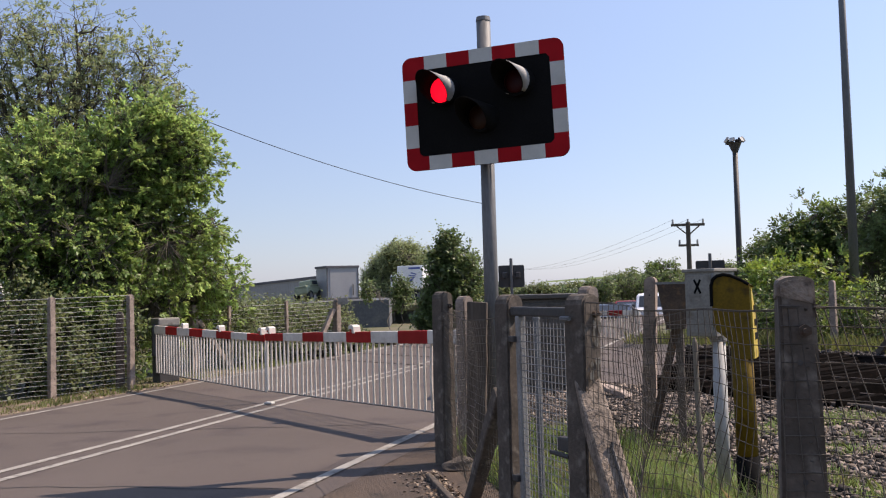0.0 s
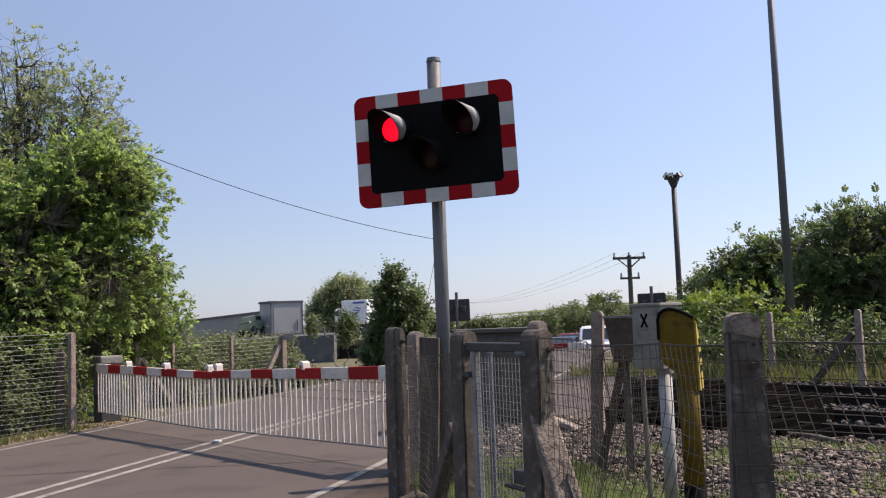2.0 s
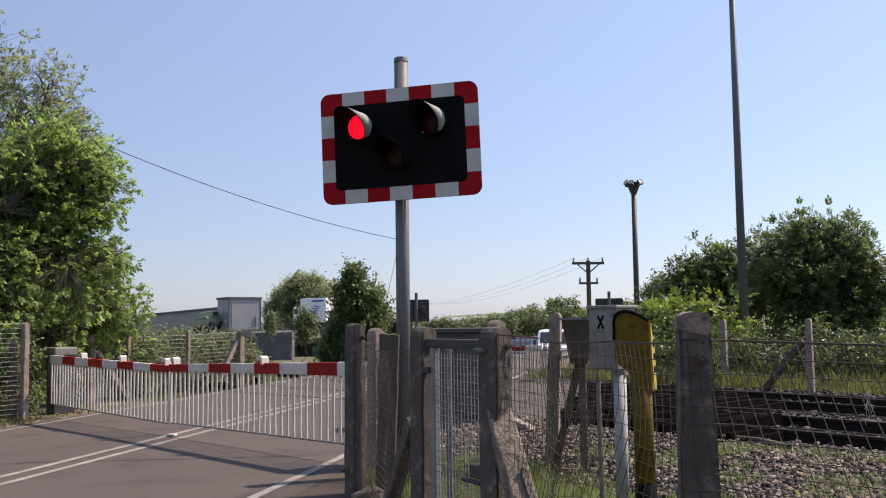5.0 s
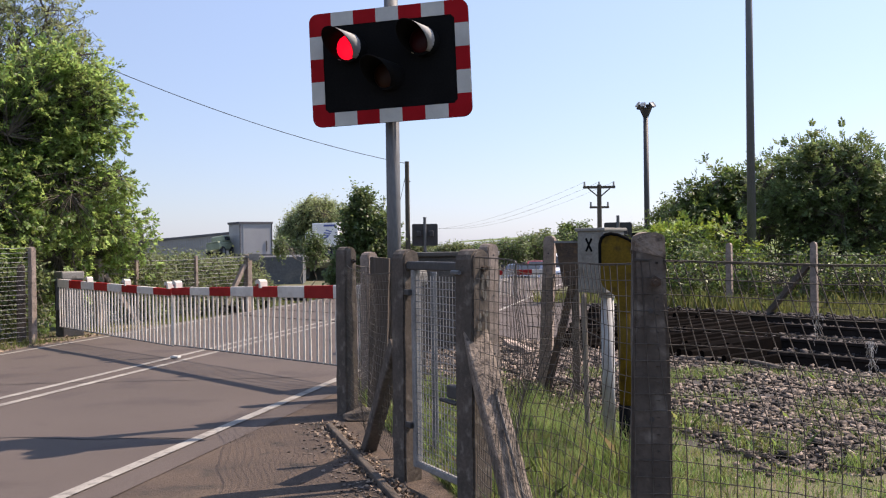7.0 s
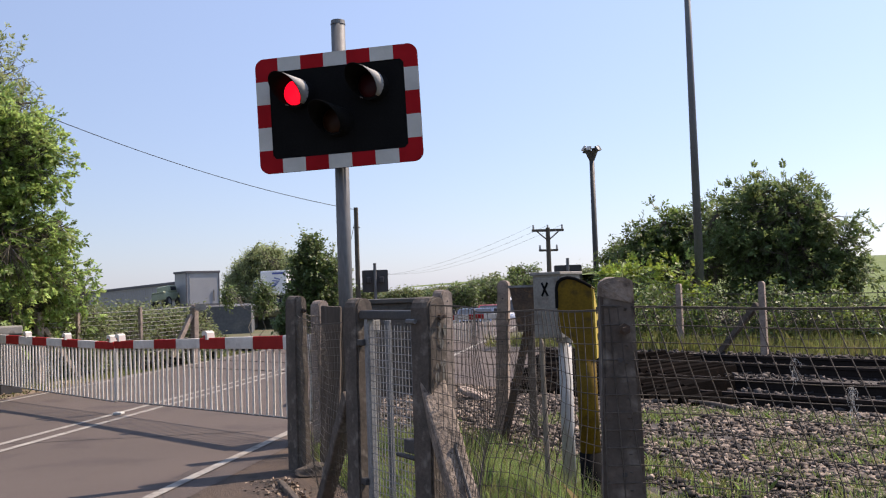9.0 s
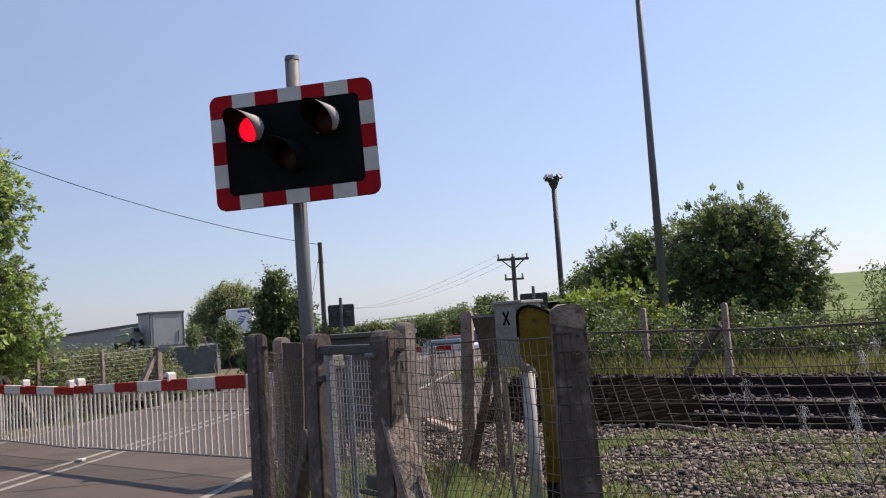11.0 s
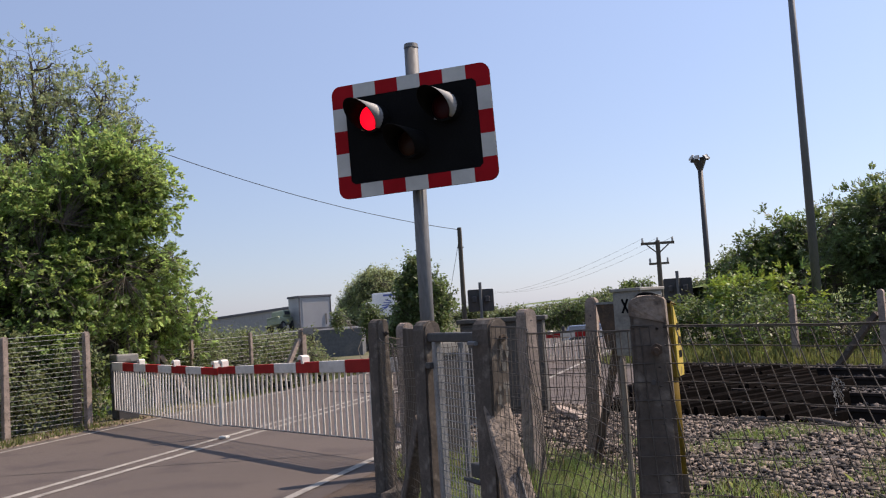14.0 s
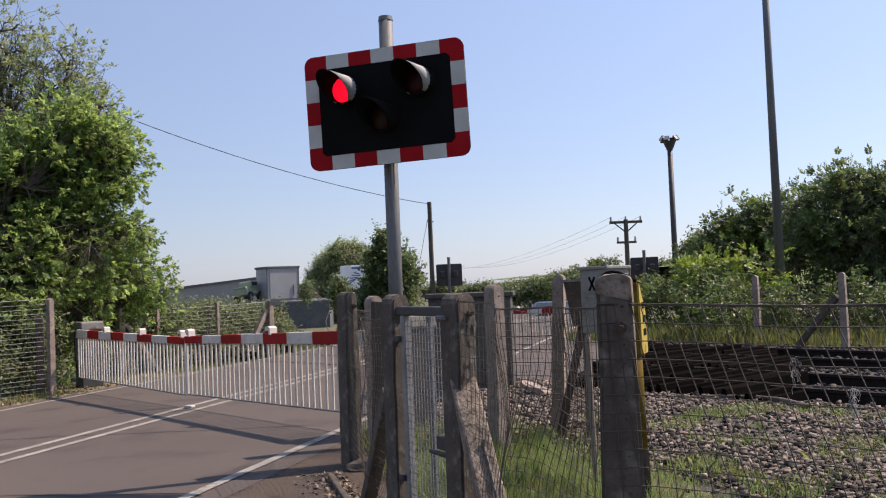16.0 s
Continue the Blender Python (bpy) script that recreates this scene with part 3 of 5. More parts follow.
def barrier(length, turn, label, lamps, z_tip, z_root, name="barrier"):
    """Half barrier along +x from its tip (x=0) to the machine (x=length)."""
    ob = thing(name, label, "barrier", group="crossing barriers")
    tilt = math.atan2(z_root - z_tip, length)
    seg = length / round(length / 0.555)
    k = 0
    x = 0.0
    while x < length - 0.01:
        h0 = 0.085 + 0.05 * x / length
        bm = box((seg, 0.06, h0 + 0.01), (x + seg / 2, 0, z_tip + (x + seg / 2) * math.tan(tilt)), Matrix.Rotation(-tilt, 4, "Y"), 0.008)
        part("boom_red_section" if k % 2 == 0 else "boom_white_section", bm, M["boom_red" if k % 2 == 0 else "boom_white"], ob)
        x += seg
        k += 1
    n = int(length / 0.122)
    for i in range(n + 1):
        xx = 0.02 + i * (length - 0.04) / n
        zt = z_tip + xx * math.tan(tilt) - 0.04
        zb = 0.17 + (0.019 * xx if turn > 0 else 0)
        bend = 0.07 * noise.noise((xx * 3.7, length, 0.5))
        V, F = wires([[(xx, 0, zt), (xx + bend, 0.004, (zt + zb) / 2), (xx + 0.4 * bend, 0, zb)]], 0.014, 6)
        raw("skirt_rod", V, F, M["rod"], ob, smooth=True)
    part("end_bar", box((0.03, 0.03, z_tip - 0.17), (0.012, 0, (z_tip + 0.17) / 2), bevel=0.004), M["rod"], ob)
    part("bottom_bar", tube((0, 0, 0.17), (length - 0.02, 0, 0.17 + (0.019 * length if turn > 0 else 0)), 0.010, n=6), M["galv"], ob)
    for xx in lamps:
        z = z_tip + xx * math.tan(tilt) + 0.06
        cowl = [(-0.068, 0.052), (-0.066, 0.085), (-0.045, 0.108), (-0.01, 0.116), (0.035, 0.11), (0.062, 0.09), (0.072, 0.0), (0.022, 0.0), (0.018, 0.058)]
        lp = part("boom_lamp", plate([(xx + turn * x * 0.9, z - 0.015 + k * 0.82) for x, k in cowl], -0.045, 0.045), M["boom_white"], ob, "small white cowled boom lamp")
        part("lamp_base", box((0.07, 0.05, 0.035), (xx, 0, z - 0.012), bevel=0.006), M["dark_box"], lp)
        part("lamp_body", box((0.06, 0.08, 0.052), (xx - turn * 0.014, 0, z + 0.028), bevel=0.01), M["boom_red"], lp)
        part("lamp_lens", tube((xx - turn * 0.044, 0, z + 0.03), (xx - turn * 0.052, 0, z + 0.03), 0.024, n=12), M["lens_off"], lp)
    return ob


bar_r = barrier(4.35, 1, "red and white half barrier boom with white hanging skirt, lowered", (0.12, 2.32), 0.885, 1.0)
bar_r.matrix_world = pose(J.x, J.y, -0.055, 0, 0, YB)
bar_l = barrier(4.45, -1, "lowered red and white barrier boom with hanging skirt, far lane", (0.10, 1.55, 3.05), 0.885, 0.91)
bar_l.matrix_world = pose(J.x - BD.x * 0.03, J.y - BD.y * 0.03, -0.07, 0, 0, YB + 180)


def machine(label):
    ob = thing("barrier_machine", label, "barrier machine", group="barrier machines")
    part("cabinet", box((0.55, 0.5, 1.05), (0, 0, 0.525), bevel=0.02), M["dark_box"], ob)
    part("lid", box((0.6, 0.55, 0.16), (0, 0, 1.13), bevel=0.03), M["grey_box"], ob, "grey cabinet lid")
    part("door", box((0.4, 0.012, 0.7), (0, -0.257, 0.55), bevel=0.004), M["dark_box"], ob)
    part("counterweight_arm", box((0.08, 0.10, 0.6), (0.1, -0.32, 0.8), bevel=0.01), M["dark_box"], ob)
    return ob


m1 = machine("dark barrier machine cabinet with grey lid beside road")
p = J - BD * 4.75 + Vector((0.1, 0.45))
m1.matrix_world = pose(p.x, p.y, gz(p.x, p.y), 0, 0, YB) @ Matrix.Diagonal((0.72, 0.72, 0.95, 1))
m2 = copy_thing(m1, pose(0.12, 8.95, 0, 0, 0, YB))
tagged(m2, "dark barrier machine cabinet behind mesh fence")

# ---- wire mesh ----
def mesh_panel(parent, name, pts, z0, z1, cell, r, rng, wob=0.02, slump=0.0, lean=0.0, vertical=True, hcell=None, material=None, bow=0.0):
    """Woven mesh along the plan line pts, with uneven wires."""
    pts = [Vector(p) for p in pts]
    cum = [0.0]
    for a, b in zip(pts, pts[1:]):
        cum.append(cum[-1] + (b - a).length)

    def at(s):
        s = min(max(s, 0), cum[-1])
        for i in range(len(pts) - 1):
            if s <= cum[i + 1] + 1e-9:
                f = (s - cum[i]) / (cum[i + 1] - cum[i])
                return pts[i].lerp(pts[i + 1], f), (pts[i + 1] - pts[i]).normalized()
        return pts[-1], (pts[-1] - pts[-2]).normalized()

    sd = rng.uniform(0, 50)

    def place(s, z):
        p, d = at(s)
        f = (z - z0) / (z1 - z0)
        mid = math.sin(math.pi * min(max(s / cum[-1], 0), 1))
        n1 = noise.noise((s * 1.7 + sd, z * 1.5, 0.3))
        n2 = noise.noise((s * 2.3, z * 1.9 + sd, 4.1))
        n3 = noise.noise((s * 2.1, z * 2.2, sd + 9))
        off = wob * 2.2 * n1 * mid
        s2 = s + wob * n2 * mid * 1.5 + lean * (f - 0.5) * mid + bow * max(f - 0.62, 0) / 0.38 * min(s / 0.3, 1)
        p, d = at(s2)
        zz = z + wob * n3 * mid * (1.15 - f) - slump * mid * f
        return (p.x - d.y * off, p.y + d.x * off, gz(p.x, p.y) + zz)

    polys = []
    hc = hcell or cell
    for j in range(int((z1 - z0) / hc) + 1):
        z = z1 - j * hc
        n = max(int(cum[-1] / 0.12), 4)
        polys.append([place(cum[-1] * i / n, z) for i in range(n + 1)])
    if vertical:
        for i in range(int(cum[-1] / cell) + 1):
            s = i * cell
            polys.append([place(s, z0 + (z1 - z0) * k / 11) for k in range(12)])
    V, F = wires(polys, r)
    ob = raw(name, V, F, material or M["wire"], parent, smooth=True)
    V, F = wires([[place(cum[-1] * i / 30, z1 + 0.004) for i in range(31)]], r * 1.35)
    raw("top_wire", V, F, material or M["wire"], parent, smooth=True)
    return ob


rng = np.random.default_rng(5)
fence_near = thing("mesh_fence", "sagging rusty wire mesh fence fixed to concrete posts", "fence")
mesh_panel(fence_near, "wire_mesh", [(0.52, 4.46), (0.93, 2.60)], 0.03, 1.325, 0.052, 0.0016, rng, 0.085, 0.015, 0.1)
mesh_panel(fence_near, "wire_mesh", [(0.86, 2.62), (0.98, 2.60), (3.2, 0.95)], 0.03, 1.335, 0.0508, 0.0016, rng, 0.04, 0.02, -0.12, bow=-0.13)
fence_road = thing("mesh_fence", "wire mesh fence panel between concrete posts beside road", "fence")
mesh_panel(fence_road, "wire_mesh", [(-0.30, 7.36), (0.12, 5.38)], 0.05, 1.24, 0.0508, 0.0014, rng, 0.06, 0.05)
mesh_panel(fence_road, "wire_mesh", [(-0.30, 7.55), (-0.15, 8.2), (0.9, 7.9)], 0.05, 1.25, 0.0508, 0.002, rng, 0.05, 0.05)
fence_back = thing("mesh_fence", "torn loose wire mesh fence by railway", "fence")
mesh_panel(fence_back, "wire_mesh", [(0.9, 7.75), (1.5, 8.5), (1.62, 7.2)], 0.05, 1.2, 0.06, 0.0018, rng, 0.09, 0.1)
fence_post("fence_post", 3.22, 0.92, 1.42, 0.12, -18, "weathered concrete fence post holding wire mesh")
stake = thing("fence_stake", "thin weathered steel stake in long grass", "stake", pose(1.42, 6.15, 0, 1, -1, 0))
part("shaft", tube((0, 0, -0.1), (0, 0, 1.02), 0.019, 0.017, 8), M["wood"], stake)
part("tip", tube((0, 0, 1.02), (0, 0, 1.05), 0.017, 0.006, 8), M["wood"], stake)

# pale fluff caught on the wires
frg = random.Random(9)
for x, y, z, hang, n in ((1.422, 2.272, 1.12, 0.06, 26), (1.517, 2.20, 1.13, 0.2, 70), (1.579, 2.155, 1.06, 0.05, 26), (1.543, 2.182, 1.25, 0.03, 16), (1.57, 2.16, 1.285, 0.02, 12), (1.31, 2.355, 1.19, 0.04, 14), (1.62, 2.12, 0.98, 0.05, 12), (1.80, 1.99, 0.82, 0.05, 14), (2.0, 1.84, 0.93, 0.06, 14)):
    polys = []
    for k in range(n):
        q = Vector((x + frg.gauss(0, 0.0035), y + frg.gauss(0, 0.0035), z - hang * frg.uniform(0, 1) ** 1.4))
        poly = [q]
        for j in range(5):
            q = q + Vector((frg.gauss(0, 0.004), frg.gauss(0, 0.004), frg.gauss(-0.006, 0.006)))
            poly.append(q)
        polys.append(poly)
    V, F = wires(polys, 0.0006, 3)
    tagged(raw("wool_tuft", V, F, M["fluff"]), "pale tuft of fluff caught on wire mesh", "fluff", "tufts on mesh")

# ---- gate ----
A, B = Vector((0.22, 5.19)), Vector((0.49, 4.63))
yaw = math.degrees(math.atan2(B.y - A.y, B.x - A.x))
gate = thing("gate", "narrow galvanised steel wicket gate with welded mesh, closed", "gate", pose(A.x, A.y, 0, 0, 0, yaw))
GL = (B - A).length
for x in (0.025, GL - 0.02):
    part("gate_stile", box((0.045, 0.045, 1.14), (x, 0, 0.68), bevel=0.006), M["gate_wire"], gate)
for z in (0.13,):
    part("gate_rail", box((GL - 0.09, 0.035, 0.035), (GL / 2, 0, z), bevel=0.005), M["gate_wire"], gate)
part("top_rail", box((GL + 0.1, 0.05, 0.05), (GL / 2, 0, 1.275), bevel=0.008), M["dark_box"], gate, "dark steel head rail")
polys = [[(0.05 + 0.036 * i, -0.01, 0.15), (0.05 + 0.036 * i, -0.01, 1.22)] for i in range(int((GL - 0.08) / 0.036))]
polys += [[(0.03, -0.012, 0.15 + 0.04 * j), (GL - 0.03, -0.012, 0.15 + 0.04 * j)] for j in range(27)]
V, F = wires(polys, 0.0023)
raw("gate_mesh", V, F, M["gate_wire"], gate)
part("latch", box((0.12, 0.05, 0.07), (GL - 0.05, -0.045, 0.62), bevel=0.008), M["dark_box"], gate, "dark latch")
part("latch_bolt", tube((GL - 0.16, -0.075, 0.57), (GL + 0.02, -0.075, 0.57), 0.013, n=8), M["dark_box"], gate)
for z in (0.35, 1.12):
    part("hinge", box((0.07, 0.05, 0.035), (-0.015, -0.02, z), bevel=0.006), M["dark_box"], gate)
part("bolt", tube((GL + 0.02, -0.1, 1.25), (GL + 0.10, -0.1, 1.25), 0.012, n=6), M["galv"], gate)
strut_tube = thing("steel_stay", "galvanised steel stay tube beside wicket gate", "stay", pose(0.36, 5.9, 0))
part("tube", tube((0, 0, -0.05), (0, 0, 1.2), 0.021, n=10), M["galv"], strut_tube)
part("cap", tube((0, 0, 1.2), (0, 0, 1.215), 0.024, n=10), M["galv"], strut_tube)
edging = tagged(to_ob("edging", box((0.045, 2.9, 0.07), (0, 0, 0.0), bevel=0.01), M["old_board"]), "low weathered timber edging strip along fence foot", "kerb", kind="structure")
edging.matrix_world = pose(-0.07, 5.5, 0.012, 0, 0, 14.0)
lump = bmesh.new()
bmesh.ops.create_icosphere(lump, subdivisions=3, radius=0.12)
for v in lump.verts:
    v.co = Vector((v.co.x * 1.2, v.co.y * 0.9, v.co.z * 0.55)) + noise.noise_vector(v.co * 9) * 0.035
lump_ob = tagged(to_ob("rubble_lump", lump, M["concrete"]), "broken concrete lump at foot of fence post", "rubble")
lump_ob.matrix_world = pose(-0.2, 7.22, 0.03)

slab = bmesh.new()
add_box(slab, (0.34, 0.22, 0.06), (0, 0, 0), None, 0.012)
bmesh.ops.subdivide_edges(slab, edges=[e for e in slab.edges if e.calc_length() > 0.15], cuts=4)
for v in slab.verts:
    v.co += noise.noise_vector(v.co * 7) * 0.025
slab_ob = tagged(to_ob("broken_slab", slab, M["concrete_pink"]), "pale broken concrete slab lying tilted by railway", "slab")
slab_ob.matrix_world = pose(1.57, 11.2, 0.12, 0, 24, -25)
lrng = np.random.default_rng(91)
f = lrng.uniform(0, 1, 1500)
LP = np.stack([-0.40 + f * 0.95 - np.abs(lrng.normal(0, 0.13, 1500)) + 0.06, 7.1 - f * 3.9, 0.012 + lrng.uniform(0, 0.012, 1500)], 1)
tagged(quads_np("leaf_litter", leaves_at(LP, 0.028, lrng, 0.0, 0.6), M["litter"]), "dry brown leaf litter along fence foot", "litter", kind="stuff")

board_w = bmesh.new()
add_box(board_w, (0.16, 0.035, 1.36), (0, 0, 0.62), None, 0.006)
bmesh.ops.subdivide_edges(board_w, edges=[e for e in board_w.edges if e.calc_length() > 0.5], cuts=8)
for v in board_w.verts:
    v.co.x -= 0.05 * max(v.co.z - 0.9, 0) ** 2 * (1 if v.co.x < 0 else -0.2)
    v.co += noise.noise_vector(v.co * 6) * 0.006
bw = tagged(to_ob("weathered_board", board_w, M["old_board"]), "brown weathered board leaning beside signal pole", "board")
bw.matrix_world = pose(-0.07, 7.40, 0, 2, 3, -20)

# ---- railside equipment ----
xb = thing("junction_box", "grey steel box marked X on white pipe post", "equipment box", pose(1.603, 6.5, 0.099, 0, 0, -48) @ Matrix.Scale(0.93, 4))
part("box_body", box((0.255, 0.27, 0.48), (0, 0, 1.245), bevel=0.008), M["grey_box"], xb)
part("box_lid", box((0.285, 0.30, 0.025), (0, 0, 1.493), bevel=0.006), M["grey_box"], xb)
part("box_door", box((0.215, 0.008, 0.43), (0, -0.138, 1.245), bevel=0.003), M["grey_box"], xb)
part("box_side_plate", box((0.008, 0.22, 0.40), (0.1305, 0, 1.245), bevel=0.003), M["grey_box"], xb)
for a in (28, -28):
    part("letter_stroke", box((0.017, 0.003, 0.115), (-0.01, -0.1435, 1.375), Matrix.Rotation(radians(a), 4, "Y")), M["black"], xb, "black painted stroke of letter X")
part("small_label", box((0.055, 0.003, 0.028), (-0.01, -0.1435, 1.28)), M["paint_line"], xb, "small pale lettered plate")
part("pipe_post", tube((0.07, -0.02, -0.25), (0.07, -0.02, 1.0), 0.05, n=20), M["white_pipe"], xb, "white pipe post", True)
part("pipe_collar", tube((0.07, -0.02, 0.965), (0.07, -0.02, 1.005), 0.064, n=20), M["grey_box"], xb)
for z in (1.06, 1.42):
    part("hinge", tube((0.12, -0.142, z), (0.12, -0.142, z + 0.05), 0.008, n=8), M["galv"], xb)

ph = thing("telephone_post", "yellow railway telephone hood on yellow post with black foot", "telephone post", pose(1.655, 5.9, 0.07, 0, -0.8, 0) @ Matrix.Scale(0.95, 4))
part("post", tube((0, 0, 0.25), (0, 0, 1.1), 0.069, n=24), M["yellow"], ph, "yellow tube post", True)
part("post_foot", tube((0, 0, -0.2), (0, 0, 0.26), 0.075, n=24), M["black"], ph, "black painted foot", True)
hood_m = pose(0.042, -0.10, 0, 0, 0, -23)
top_edge = [(0.0, 1.385), (-0.05, 1.418), (-0.11, 1.446), (-0.16, 1.456), (-0.2, 1.448), (-0.228, 1.425), (-0.24, 1.385)]
prof = [(-0.10, 0.90), (0.0, 0.90)] + top_edge + [(-0.24, 1.13), (-0.225, 1.09), (-0.15, 1.03)]
hb = part("hood_back", plate(prof, -0.012, 0.0), M["yellow"], ph, "yellow curved hood back")
hb.matrix_basis = hood_m
bm = bmesh.new()
grid = []
for dy, dz in ((0.0, 0.0), (0.2, -0.015)):
    for k in (0.0, 0.012):
        grid.append([bm.verts.new((x, dy, z + dz - k)) for x, z in top_edge + [(-0.24, 1.13)]])
for i in range(len(top_edge)):
    bm.faces.new((grid[0][i], grid[0][i + 1], grid[2][i + 1], grid[2][i]))
    bm.faces.new((grid[1][i + 1], grid[1][i], grid[3][i], grid[3][i + 1]))
    bm.faces.new((grid[2][i], grid[2][i + 1], grid[3][i + 1], grid[3][i]))
bmesh.ops.recalc_face_normals(bm, faces=bm.faces)
part("hood_cowl", bm, M["yellow"], ph, "yellow curved cowl").matrix_basis = hood_m
V, F = wires([[(x, -0.014, z) for x, z in top_edge + [(-0.242, 1.25)]]], 0.012, 6)
raw("hood_rim", V, F, M["black"], ph, "black rubber hood rim", True).matrix_basis = hood_m
# sun-facing side of the hood, its sunlit look given by the lighter yellow
side = part("side_plate", plate([(0.0, 0.90), (0.19, 0.90), (0.2, 0.93), (0.19, 1.17), (0.03, 1.35), (0.0, 1.37)], -0.005, 0.005), M["yellow_sunlit"], ph, "yellow hood side with black bars, coloured lighter as sunlit")
side.matrix_basis = hood_m @ pose(0.006, 0.002, 0, 0, 0, 90)
for z0, x0, x1 in ((1.02, 0.07, 0.17), (1.11, 0.07, 0.17), (1.2, 0.06, 0.13)):
    part("warning_bar", plate([(x0, z0), (x1, z0), (x1, z0 + 0.045), (x0, z0 + 0.045)], -0.0075, -0.0055), M["black"], side)
part("mounting_block", box((0.1, 0.1, 0.3), (-0.01, -0.02, 1.05), bevel=0.01), M["yellow"], ph)

hop = thing("cable_hopper", "rusty steel tray box propped on raking rail strut", "equipment box", pose(1.72, 8.25, 0, 0, 0, -15))
bm = bmesh.new()
for zz, w in ((1.0, 0.16), (1.4, 0.30)):
    for x, y in ((-w / 2, -0.12), (w / 2, -0.12), (w / 2, 0.12), (-w / 2, 0.12)):
        bm.verts.new((x, y, zz))
bm.verts.ensure_lookup_table()
v = bm.verts
for f in ((0, 1, 2, 3), (4, 5, 6, 7), (0, 1, 5, 4), (1, 2, 6, 5), (2, 3, 7, 6), (3, 0, 4, 7)):
    bm.faces.new([v[i] for i in f])
bmesh.ops.recalc_face_normals(bm, faces=bm.faces)
part("tray", bm, M["rust"], hop)
part("tray_lip", box((0.32, 0.26, 0.02), (0, 0, 1.405)), M["galv"], hop, "bright steel lip")
part("prop", box((0.07, 0.05, 1.15), (-0.12, 0, 0.55), Matrix.Rotation(radians(14), 4, "Y")), M["rust"], hop)
part("stem", box((0.07, 0.06, 1.0), (0.02, 0.02, 0.5), bevel=0.01), M["concrete"], hop, "concrete stem")

cab = thing("relay_cabinet", "large grey steel relay cabinet behind wicket gate", "equipment cabinet", pose(0.88, 12.3, 0, 0, 0, -8))
part("cabinet_body", box((1.08, 0.5, 1.2), (0, 0, 0.64), bevel=0.015), M["cab_dark"], cab)
part("cabinet_roof", box((1.16, 0.6, 0.06), (0, 0, 1.27), bevel=0.012), M["cab_dark"], cab)
for sx in (-0.27, 0.27):
    dr = part("cabinet_door", box((0.5, 0.02, 1.05), (sx, -0.262, 0.66), bevel=0.006), M["cab_dark"], cab)
    part("door_handle", box((0.03, 0.03, 0.14), (sx * 0.25, -0.285, 0.7), bevel=0.006), M["dark_box"], dr)
part("plinth", box((1.1, 0.52, 0.12), (0, 0, 0.02)), M["concrete"], cab)

# ---- railway ----
Q = Vector((0.785, 0.62))


def rail_xy(p, q):
    v = BD * p + Q * q
    return v.x, v.y


RZ = 0.10


def p_road(q):
    """Where the road's edge cuts the railway lines."""
    return -8.1 - 0.72 * (q - 6)


def q_edge(p):
    """Foot of the ballast towards the fence."""
    return 6.0 + 0.9 * noise.noise((p * 0.5, 7, 7)) - 0.12 * (p + 4)


def gball(p, q):
    x, y = rail_xy(p, q)
    f = min(max((q - q_edge(p) + 0.5) / 1.2, 0), 1)
    return -0.07 + 0.09 * f + 0.03 * noise.noise((x * 1.1, y * 1.1, 5)) - (0.09 if 9.3 < q < 15.4 else 0)


V, F = [], []
qs = [4.2 + 0.4 * i for i in range(33)]
ps = [0.5 * i for i in range(60)]
for k in ps:
    for q in qs:
        p = p_road(q) + 0.25 + k
        V.append((*rail_xy(p, q), gball(p, q) + 0.012))
w = len(qs)
F = [(i * w + j, i * w + j + 1, (i + 1) * w + j + 1, (i + 1) * w + j) for i in range(len(ps) - 1) for j in range(w - 1)]
bed = tagged(raw("ballast_bed", V, F, M["ballast"], smooth=True), "railway ballast bed of grey purple crushed stone", "ballast", kind="structure")

# loose stones
iv = np.array([(x, y, z) for z in (-0.7, 0.7) for x, y in ((-1, -1), (1, -1), (1, 1), (-1, 1))], float) * (0.9, 0.75, 0.58)
ifc = np.array([(0, 3, 2, 1), (4, 5, 6, 7), (0, 1, 5, 4), (1, 2, 6, 5), (2, 3, 7, 6), (3, 0, 4, 7)])


